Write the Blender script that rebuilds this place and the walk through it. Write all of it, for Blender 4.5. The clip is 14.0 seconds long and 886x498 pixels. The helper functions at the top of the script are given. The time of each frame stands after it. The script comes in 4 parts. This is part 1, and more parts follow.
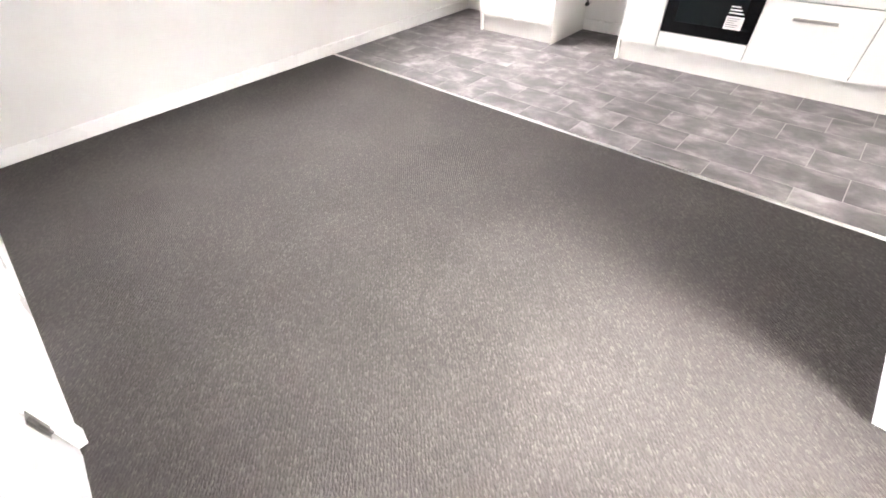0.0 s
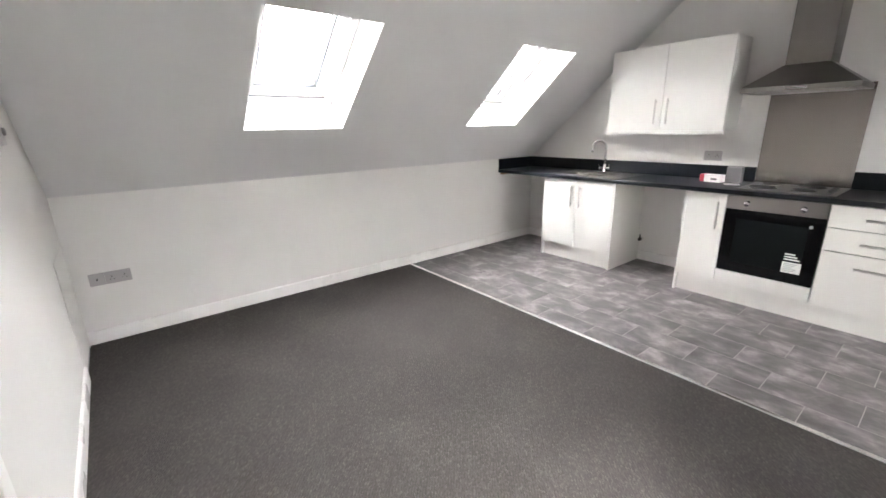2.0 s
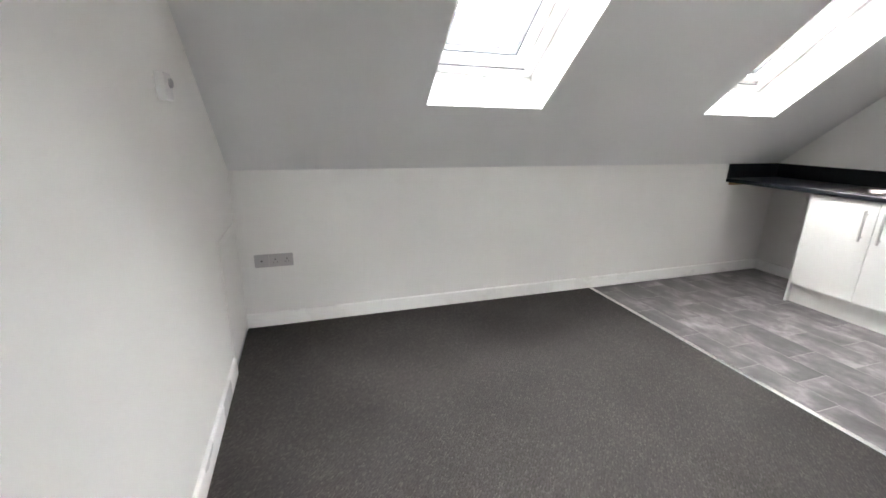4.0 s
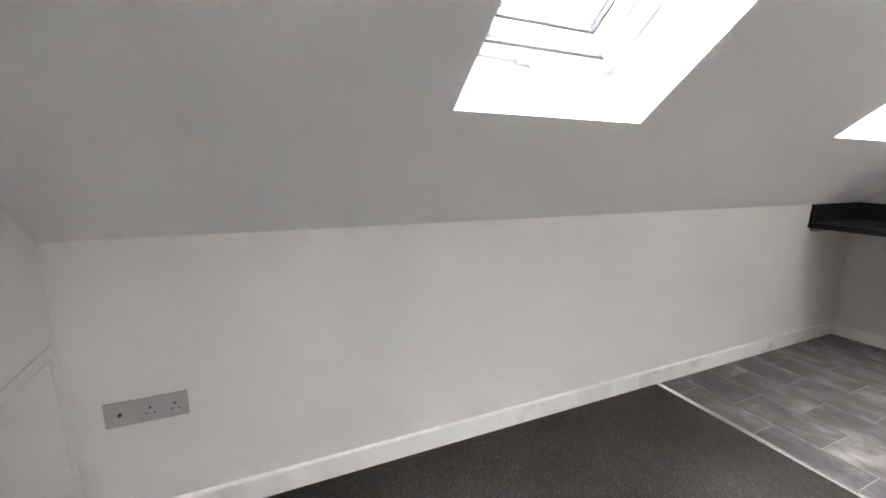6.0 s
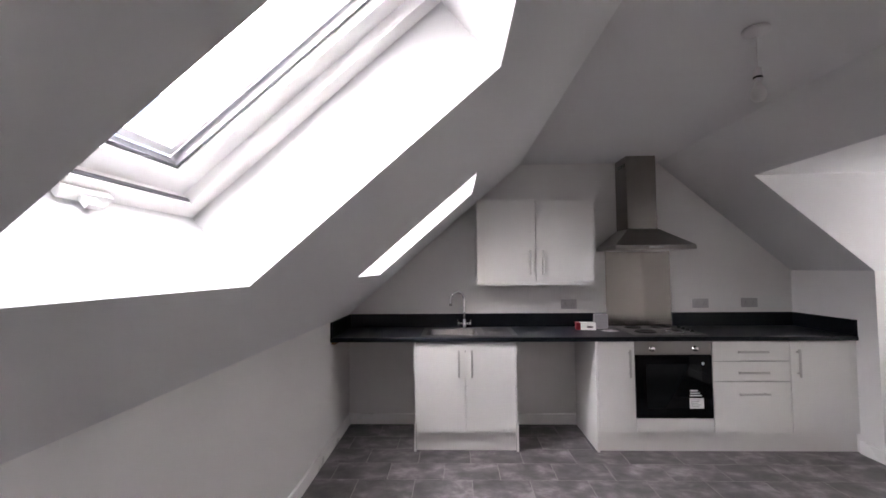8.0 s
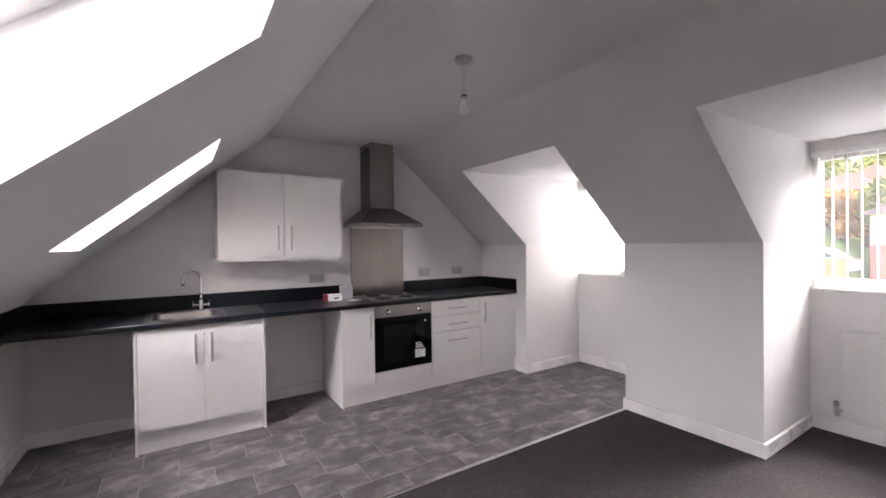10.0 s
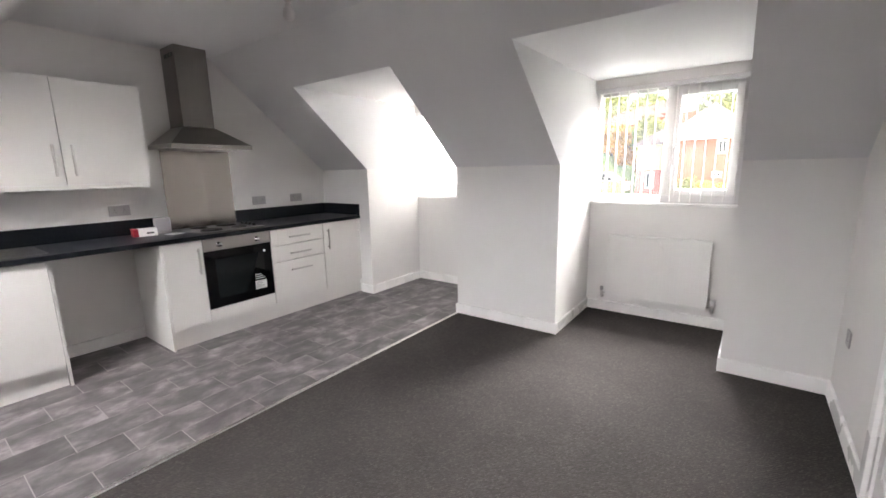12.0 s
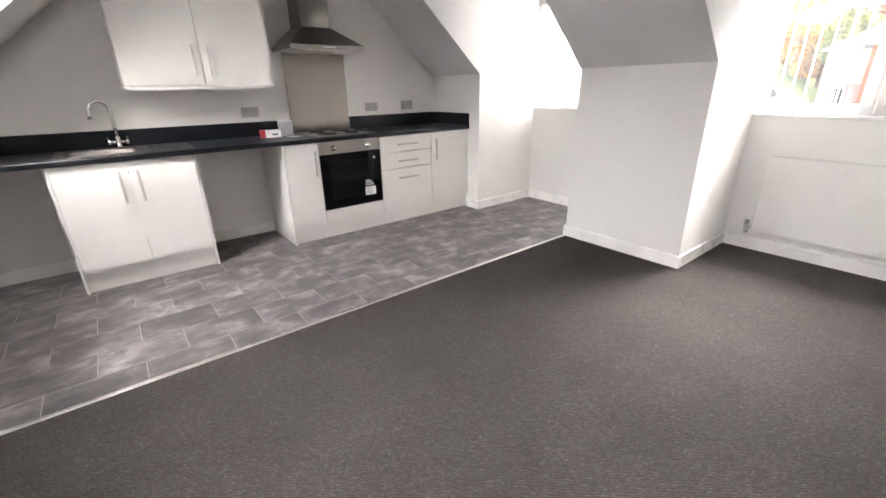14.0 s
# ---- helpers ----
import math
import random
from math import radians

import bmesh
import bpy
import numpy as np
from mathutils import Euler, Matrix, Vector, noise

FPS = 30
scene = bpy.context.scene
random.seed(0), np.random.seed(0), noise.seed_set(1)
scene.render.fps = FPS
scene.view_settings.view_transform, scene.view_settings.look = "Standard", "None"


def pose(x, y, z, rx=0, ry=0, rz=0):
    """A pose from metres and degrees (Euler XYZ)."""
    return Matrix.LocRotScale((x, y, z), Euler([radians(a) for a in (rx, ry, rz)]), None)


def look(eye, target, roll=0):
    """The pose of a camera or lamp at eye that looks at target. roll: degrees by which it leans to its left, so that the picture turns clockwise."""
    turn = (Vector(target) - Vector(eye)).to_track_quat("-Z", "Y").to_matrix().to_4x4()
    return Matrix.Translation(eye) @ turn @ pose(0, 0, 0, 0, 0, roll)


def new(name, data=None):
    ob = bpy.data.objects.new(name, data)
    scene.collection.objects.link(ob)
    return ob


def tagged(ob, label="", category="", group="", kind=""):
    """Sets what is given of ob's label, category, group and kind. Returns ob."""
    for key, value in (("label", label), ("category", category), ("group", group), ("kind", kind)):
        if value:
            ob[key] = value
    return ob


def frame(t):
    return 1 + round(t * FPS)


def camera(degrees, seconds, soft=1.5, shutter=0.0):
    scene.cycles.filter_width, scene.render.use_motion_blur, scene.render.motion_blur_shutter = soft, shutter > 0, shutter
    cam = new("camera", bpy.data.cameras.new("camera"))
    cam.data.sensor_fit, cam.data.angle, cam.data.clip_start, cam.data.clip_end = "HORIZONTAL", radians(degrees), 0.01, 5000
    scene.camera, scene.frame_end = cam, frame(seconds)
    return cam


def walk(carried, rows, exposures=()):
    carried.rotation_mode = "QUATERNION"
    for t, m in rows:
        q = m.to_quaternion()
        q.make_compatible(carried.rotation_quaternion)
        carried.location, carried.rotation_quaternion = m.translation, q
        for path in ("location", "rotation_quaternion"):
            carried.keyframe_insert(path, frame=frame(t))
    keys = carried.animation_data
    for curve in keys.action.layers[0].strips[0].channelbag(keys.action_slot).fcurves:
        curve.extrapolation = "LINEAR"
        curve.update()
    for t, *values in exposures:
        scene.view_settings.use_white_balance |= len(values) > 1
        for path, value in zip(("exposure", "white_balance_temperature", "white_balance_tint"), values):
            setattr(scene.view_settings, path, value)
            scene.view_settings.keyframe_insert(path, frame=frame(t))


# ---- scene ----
cam = camera(94.0, 14.0, 1.6)
EXPOSURES = [(0.0, 4.58, 6700, 14), (1.0, 4.25, 6650, 13), (2.5, 3.65, 6500, 10), (3.7, 3.52, 6450, 9), (6.0, 3.52, 6600, 11), (7.0, 2.95, 6600, 12), (8.0, 2.55, 6450, 20), (8.7, 2.42, 6450, 22), (11.0, 3.03, 6600, 18), (12.5, 3.15, 6600, 14), (14.0, 3.42, 6750, 15)]
PATH = [
    (0, (3.632, -4.212, 1.284), (2.587, -3.193, -0.083), -3.6),
    (0.5, (3.575, -4.244, 1.32), (2.394, -3.122, 0.159), -2.6),
    (1, (3.562, -4.305, 1.369), (2.26, -3.11, 0.432), -2.0),
    (1.5, (3.567, -4.32, 1.412), (2.157, -3.104, 0.682), -1.6),
    (2, (3.569, -4.318, 1.409), (2.062, -3.13, 0.846), -1.2),
    (2.5, (3.531, -4.293, 1.403), (1.921, -3.211, 0.917), -0.7),
    (3, (3.288, -4.269, 1.4), (1.58, -3.343, 0.923), 0.2),
    (3.5, (3.023, -4.267, 1.369), (1.237, -3.557, 0.816), 1.0),
    (3.7, (2.93, -4.25, 1.33), (1.12, -3.636, 0.757), 1.1),
    (5.8, (1.626, -4.09, 1.252), (-0.2, -3.45, 0.765), 0.8),
    (6, (1.535, -4.078, 1.275), (-0.246, -3.268, 0.868), 0.8),
    (6.5, (1.294, -4.077, 1.359), (-0.193, -2.753, 1.167), 0.9),
    (7, (1.159, -4.038, 1.413), (0.135, -2.32, 1.396), 0.5),
    (7.5, (1.092, -3.983, 1.451), (0.573, -2.053, 1.532), 0.1),
    (8, (1.02, -3.973, 1.465), (0.962, -1.976, 1.559), -0.5),
    (8.5, (0.935, -3.991, 1.469), (1.251, -2.017, 1.535), -0.9),
    (8.7, (0.905, -3.999, 1.458), (1.362, -2.054, 1.511), -1.0),
    (10.8, (0.968, -4.16, 1.426), (2.295, -2.668, 1.312), -0.6),
    (11, (0.955, -4.164, 1.436), (2.34, -2.729, 1.286), -0.6),
    (11.5, (0.925, -4.176, 1.425), (2.437, -2.888, 1.193), -0.8),
    (12, (0.92, -4.187, 1.396), (2.501, -3.021, 1.021), -1.1),
    (12.5, (0.921, -4.193, 1.349), (2.499, -3.09, 0.805), -1.2),
    (13, (0.923, -4.187, 1.297), (2.433, -3.067, 0.613), -1.2),
    (13.5, (0.972, -4.184, 1.287), (2.346, -2.937, 0.543), -1.1),
    (14, (1.042, -4.121, 1.291), (2.188, -2.651, 0.565), -1.0),
]
walk(cam, [(t, look(eye, target, roll)) for t, eye, target, roll in PATH], EXPOSURES)

# sky and sun
world = bpy.data.worlds.new("world")
scene.world = world
world.use_nodes = True
wn = world.node_tree
sky = wn.nodes.new("ShaderNodeTexSky")
sky.sky_type, sky.sun_disc = "NISHITA", False
sky.sun_elevation, sky.sun_rotation = radians(36), radians(194)
sky.air_density, sky.dust_density, sky.ozone_density = 1.0, 6.0, 0.6
wn.nodes["Background"].inputs[1].default_value = 0.14
wn.links.new(sky.outputs[0], wn.nodes["Background"].inputs[0])
sun = new("sun", bpy.data.lights.new("sun", "SUN"))
sun.data.energy, sun.data.angle, sun.data.color = 0.5, radians(35), (1.0, 0.95, 0.88)
sun.matrix_world = look((-3, -12, 9), (0, 0, 0))


def window_light(at, target, w, h, power, color=(1, 1, 1), name="window_daylight", spread=180):
    li = new(name, bpy.data.lights.new(name, "AREA"))
    li.data.shape, li.data.size, li.data.size_y, li.data.energy, li.data.color = "RECTANGLE", w, h, power, color
    li.data.spread = radians(spread)
    li.matrix_world = look(at, target)
    return li


# daylight of the sky in the two roof windows and the two dormer windows
for yy in (-3.195, -1.193):
    window_light((0.47, yy, 2.42), (0.80, yy, 1.725), 1.5, 1.6, 30, (0.98, 0.99, 1.0), spread=150)
window_light((5.9, -1.30, 1.7), (4.0, -1.30, 1.6), 1.1, 1.0, 15, name="window_daylight")
window_light((7.6, -3.85, 4.1), (4.2, -3.65, 0.9), 2.5, 2.4, 165, name="window_daylight", spread=130)


# ---- materials ----
def material(name, color, rough=0.5, metal=0.0, vary=0.0, scale=4.0, bump=0.0, bump_scale=60.0, coat=0.0, spec=0.5, wear=0.0):
    m = bpy.data.materials.new(name)
    m.use_nodes = True
    nt = m.node_tree
    b = nt.nodes["Principled BSDF"]
    b.inputs["Base Color"].default_value = (*color, 1)
    b.inputs["Roughness"].default_value = rough
    b.inputs["Metallic"].default_value = metal
    b.inputs["Coat Weight"].default_value = coat
    b.inputs["Specular IOR Level"].default_value = spec
    co = nt.nodes.new("ShaderNodeTexCoord")
    if vary:
        n = nt.nodes.new("ShaderNodeTexNoise")
        n.inputs["Scale"].default_value, n.inputs["Detail"].default_value = scale, 5
        nt.links.new(co.outputs["Object"], n.inputs["Vector"])
        r = nt.nodes.new("ShaderNodeMapRange")
        r.inputs["From Min"].default_value, r.inputs["From Max"].default_value = 0.3, 0.7
        r.inputs["To Min"].default_value, r.inputs["To Max"].default_value = 1 - vary, 1 + vary
        nt.links.new(n.outputs[0], r.inputs[0])
        mul = nt.nodes.new("ShaderNodeVectorMath")
        mul.operation = "MULTIPLY"
        mul.inputs[0].default_value = color
        nt.links.new(r.outputs[0], mul.inputs[1])
        nt.links.new(mul.outputs[0], b.inputs["Base Color"])
        r2 = nt.nodes.new("ShaderNodeMapRange")
        r2.inputs["To Min"].default_value, r2.inputs["To Max"].default_value = max(0, rough - 0.06 - wear), min(1, rough + 0.06 + wear)
        nt.links.new(n.outputs[0], r2.inputs[0])
        nt.links.new(r2.outputs[0], b.inputs["Roughness"])
    if bump:
        n = nt.nodes.new("ShaderNodeTexNoise")
        n.inputs["Scale"].default_value, n.inputs["Detail"].default_value = bump_scale, 3
        nt.links.new(co.outputs["Object"], n.inputs["Vector"])
        p = nt.nodes.new("ShaderNodeBump")
        p.inputs["Strength"].default_value, p.inputs["Distance"].default_value = bump, 0.002
        nt.links.new(n.outputs[0], p.inputs["Height"])
        nt.links.new(p.outputs[0], b.inputs["Normal"])
    return m


def ramp(nt, stops):
    r = nt.nodes.new("ShaderNodeValToRGB")
    e = r.color_ramp.elements
    while len(e) < len(stops):
        e.new(0.5)
    for k, (pos, col) in zip(e, stops):
        k.position, k.color = pos, (*col, 1)
    return r


def carpet_material():
    m = material("carpet", (0.05, 0.048, 0.048), 0.95, spec=0.06)
    nt = m.node_tree
    b = nt.nodes["Principled BSDF"]
    co = nt.nodes.new("ShaderNodeTexCoord")
    mp = nt.nodes.new("ShaderNodeMapping")
    mp.inputs["Rotation"].default_value = (0, 0, radians(42))
    nt.links.new(co.outputs["Object"], mp.inputs["Vector"])
    # loops of yarn, longer along the ribs
    loops = nt.nodes.new("ShaderNodeMapping")
    loops.inputs["Scale"].default_value = (0.5, 1.0, 1.0)
    nt.links.new(mp.outputs[0], loops.inputs["Vector"])
    v = nt.nodes.new("ShaderNodeTexVoronoi")
    v.inputs["Scale"].default_value = 190
    nt.links.new(loops.outputs[0], v.inputs["Vector"])
    sep = nt.nodes.new("ShaderNodeSeparateColor")
    nt.links.new(v.outputs["Color"], sep.inputs[0])
    r = ramp(nt, [(0.0, (0.043, 0.0385, 0.0365)), (0.5, (0.052, 0.0465, 0.044)), (0.85, (0.061, 0.0545, 0.051)), (1.0, (0.079, 0.070, 0.066))])
    nt.links.new(sep.outputs[0], r.inputs[0])
    # ribs, wavering a little
    rib = nt.nodes.new("ShaderNodeTexWave")
    rib.bands_direction = "Y"
    rib.inputs["Scale"].default_value = 28
    rib.inputs["Distortion"].default_value, rib.inputs["Detail"].default_value, rib.inputs["Detail Scale"].default_value = 4.5, 3, 2.0
    nt.links.new(mp.outputs[0], rib.inputs["Vector"])
    # pile brushed this way and that
    big = nt.nodes.new("ShaderNodeTexNoise")
    big.inputs["Scale"].default_value, big.inputs["Detail"].default_value = 2.2, 4
    nt.links.new(co.outputs["Object"], big.inputs["Vector"])
    rr = nt.nodes.new("ShaderNodeMapRange")
    rr.inputs["From Min"].default_value, rr.inputs["From Max"].default_value = 0.3, 0.7
    rr.inputs["To Min"].default_value, rr.inputs["To Max"].default_value = 0.88, 1.12
    nt.links.new(big.outputs[0], rr.inputs[0])
    ribs = nt.nodes.new("ShaderNodeMapRange")
    ribs.inputs["To Min"].default_value, ribs.inputs["To Max"].default_value = 0.93, 1.07
    nt.links.new(rib.outputs["Fac"], ribs.inputs[0])
    both = nt.nodes.new("ShaderNodeMath")
    both.operation = "MULTIPLY"
    nt.links.new(rr.outputs[0], both.inputs[0])
    nt.links.new(ribs.outputs[0], both.inputs[1])
    mul = nt.nodes.new("ShaderNodeVectorMath")
    mul.operation = "MULTIPLY"
    nt.links.new(r.outputs[0], mul.inputs[0])
    nt.links.new(both.outputs[0], mul.inputs[1])
    nt.links.new(mul.outputs[0], b.inputs["Base Color"])
    p = nt.nodes.new("ShaderNodeBump")
    p.inputs["Strength"].default_value, p.inputs["Distance"].default_value = 0.5, 0.0025
    p.invert = True
    nt.links.new(v.outputs["Distance"], p.inputs["Height"])
    q = nt.nodes.new("ShaderNodeBump")
    q.inputs["Strength"].default_value, q.inputs["Distance"].default_value = 0.4, 0.0025
    nt.links.new(rib.outputs["Fac"], q.inputs["Height"])
    nt.links.new(q.outputs[0], p.inputs["Normal"])
    nt.links.new(p.outputs[0], b.inputs["Normal"])
    return m


def vinyl_material():
    m = material("vinyl_tile", (0.2, 0.18, 0.18), 0.42)
    nt = m.node_tree
    b = nt.nodes["Principled BSDF"]
    co = nt.nodes.new("ShaderNodeTexCoord")
    info = nt.nodes.new("ShaderNodeObjectInfo")
    off = nt.nodes.new("ShaderNodeVectorMath")
    off.operation = "MULTIPLY_ADD"
    off.inputs[1].default_value = (1, 1, 1)
    sc = nt.nodes.new("ShaderNodeMath")
    sc.operation = "MULTIPLY"
    sc.inputs[1].default_value = 40
    nt.links.new(info.outputs["Random"], sc.inputs[0])
    nt.links.new(co.outputs["Object"], off.inputs[0])
    nt.links.new(sc.outputs[0], off.inputs[2])
    flow = nt.nodes.new("ShaderNodeMapping")
    flow.inputs["Scale"].default_value = (0.8, 1.0, 1.0)
    nt.links.new(off.outputs[0], flow.inputs["Vector"])
    n = nt.nodes.new("ShaderNodeTexNoise")
    n.inputs["Scale"].default_value, n.inputs["Detail"].default_value = 6.2, 8
    n.inputs["Roughness"].default_value, n.inputs["Distortion"].default_value = 0.6, 0.25
    nt.links.new(flow.outputs[0], n.inputs["Vector"])
    r = ramp(nt, [(0.34, (0.060, 0.053, 0.053)), (0.47, (0.098, 0.089, 0.089)), (0.55, (0.145, 0.132, 0.131)), (0.63, (0.225, 0.206, 0.203)), (0.72, (0.32, 0.295, 0.29))])
    nt.links.new(n.outputs[0], r.inputs[0])
    tone = nt.nodes.new("ShaderNodeMapRange")
    tone.inputs["To Min"].default_value, tone.inputs["To Max"].default_value = 0.84, 1.2
    nt.links.new(info.outputs["Random"], tone.inputs[0])
    mul = nt.nodes.new("ShaderNodeVectorMath")
    mul.operation = "MULTIPLY"
    nt.links.new(r.outputs[0], mul.inputs[0])
    nt.links.new(tone.outputs[0], mul.inputs[1])
    nt.links.new(mul.outputs[0], b.inputs["Base Color"])
    fine = nt.nodes.new("ShaderNodeTexNoise")
    fine.inputs["Scale"].default_value, fine.inputs["Detail"].default_value = 90, 3
    nt.links.new(off.outputs[0], fine.inputs["Vector"])
    p = nt.nodes.new("ShaderNodeBump")
    p.inputs["Strength"].default_value, p.inputs["Distance"].default_value = 0.25, 0.002
    nt.links.new(fine.outputs[0], p.inputs["Height"])
    nt.links.new(p.outputs[0], b.inputs["Normal"])
    return m


def steel_material(name, color, rough, axis, wavy=0.0):
    m = material(name, color, rough, 1.0)
    nt = m.node_tree
    b = nt.nodes["Principled BSDF"]
    co = nt.nodes.new("ShaderNodeTexCoord")
    mp = nt.nodes.new("ShaderNodeMapping")
    mp.inputs["Scale"].default_value = [(2, 300, 300), (300, 300, 2), (300, 2, 300)][axis]
    nt.links.new(co.outputs["Object"], mp.inputs["Vector"])
    n = nt.nodes.new("ShaderNodeTexNoise")
    n.inputs["Scale"].default_value = 1.0
    nt.links.new(mp.outputs[0], n.inputs["Vector"])
    p = nt.nodes.new("ShaderNodeBump")
    p.inputs["Strength"].default_value, p.inputs["Distance"].default_value = 0.06, 0.0005
    nt.links.new(n.outputs[0], p.inputs["Height"])
    nt.links.new(p.outputs[0], b.inputs["Normal"])
    if wavy:
        wide = nt.nodes.new("ShaderNodeMapping")
        wide.inputs["Scale"].default_value = (3.6, 1, 0.12)
        nt.links.new(co.outputs["Object"], wide.inputs["Vector"])
        soft = nt.nodes.new("ShaderNodeTexNoise")
        soft.inputs["Scale"].default_value, soft.inputs["Detail"].default_value = 1.3, 1
        nt.links.new(wide.outputs[0], soft.inputs["Vector"])
        dent = nt.nodes.new("ShaderNodeBump")
        dent.inputs["Strength"].default_value, dent.inputs["Distance"].default_value = 1.0, wavy
        nt.links.new(soft.outputs[0], dent.inputs["Height"])
        nt.links.new(dent.outputs[0], p.inputs["Normal"])
    r = nt.nodes.new("ShaderNodeMapRange")
    r.inputs["To Min"].default_value, r.inputs["To Max"].default_value = rough - 0.03, rough + 0.04
    nt.links.new(n.outputs[0], r.inputs[0])
    nt.links.new(r.outputs[0], b.inputs["Roughness"])
    return m


def glass_material(name, rough=0.0, color=(1, 1, 1)):
    m = material(name, color, rough)
    b = m.node_tree.nodes["Principled BSDF"]
    b.inputs["Transmission Weight"].default_value = 1.0
    b.inputs["IOR"].default_value = 1.45
    return m


def pearl_glass():
    m = material("pearl_bulb_glass", (0.86, 0.85, 0.84), 0.3)
    b = m.node_tree.nodes["Principled BSDF"]
    b.inputs["Transmission Weight"].default_value = 0.45
    b.inputs["IOR"].default_value = 1.3
    return m


def veiled_glass():
    m = glass_material("veiled_window_glass")
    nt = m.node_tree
    # a small translucent share puts a pale painted haze over the view outside
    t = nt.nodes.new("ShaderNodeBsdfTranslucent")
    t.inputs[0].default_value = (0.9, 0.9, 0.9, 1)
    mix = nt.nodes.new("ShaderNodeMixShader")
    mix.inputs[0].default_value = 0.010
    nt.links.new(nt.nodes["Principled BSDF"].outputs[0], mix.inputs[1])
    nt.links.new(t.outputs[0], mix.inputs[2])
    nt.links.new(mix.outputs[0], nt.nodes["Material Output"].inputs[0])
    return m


def blind_material():
    m = material("blind_fabric", (0.82, 0.81, 0.79), 0.85, vary=0.03, scale=30, bump=0.3, bump_scale=400)
    nt = m.node_tree
    t = nt.nodes.new("ShaderNodeBsdfTranslucent")
    t.inputs[0].default_value = (0.85, 0.84, 0.82, 1)
    mix = nt.nodes.new("ShaderNodeMixShader")
    mix.inputs[0].default_value = 0.5
    nt.links.new(nt.nodes["Principled BSDF"].outputs[0], mix.inputs[1])
    nt.links.new(t.outputs[0], mix.inputs[2])
    nt.links.new(mix.outputs[0], nt.nodes["Material Output"].inputs[0])
    return m


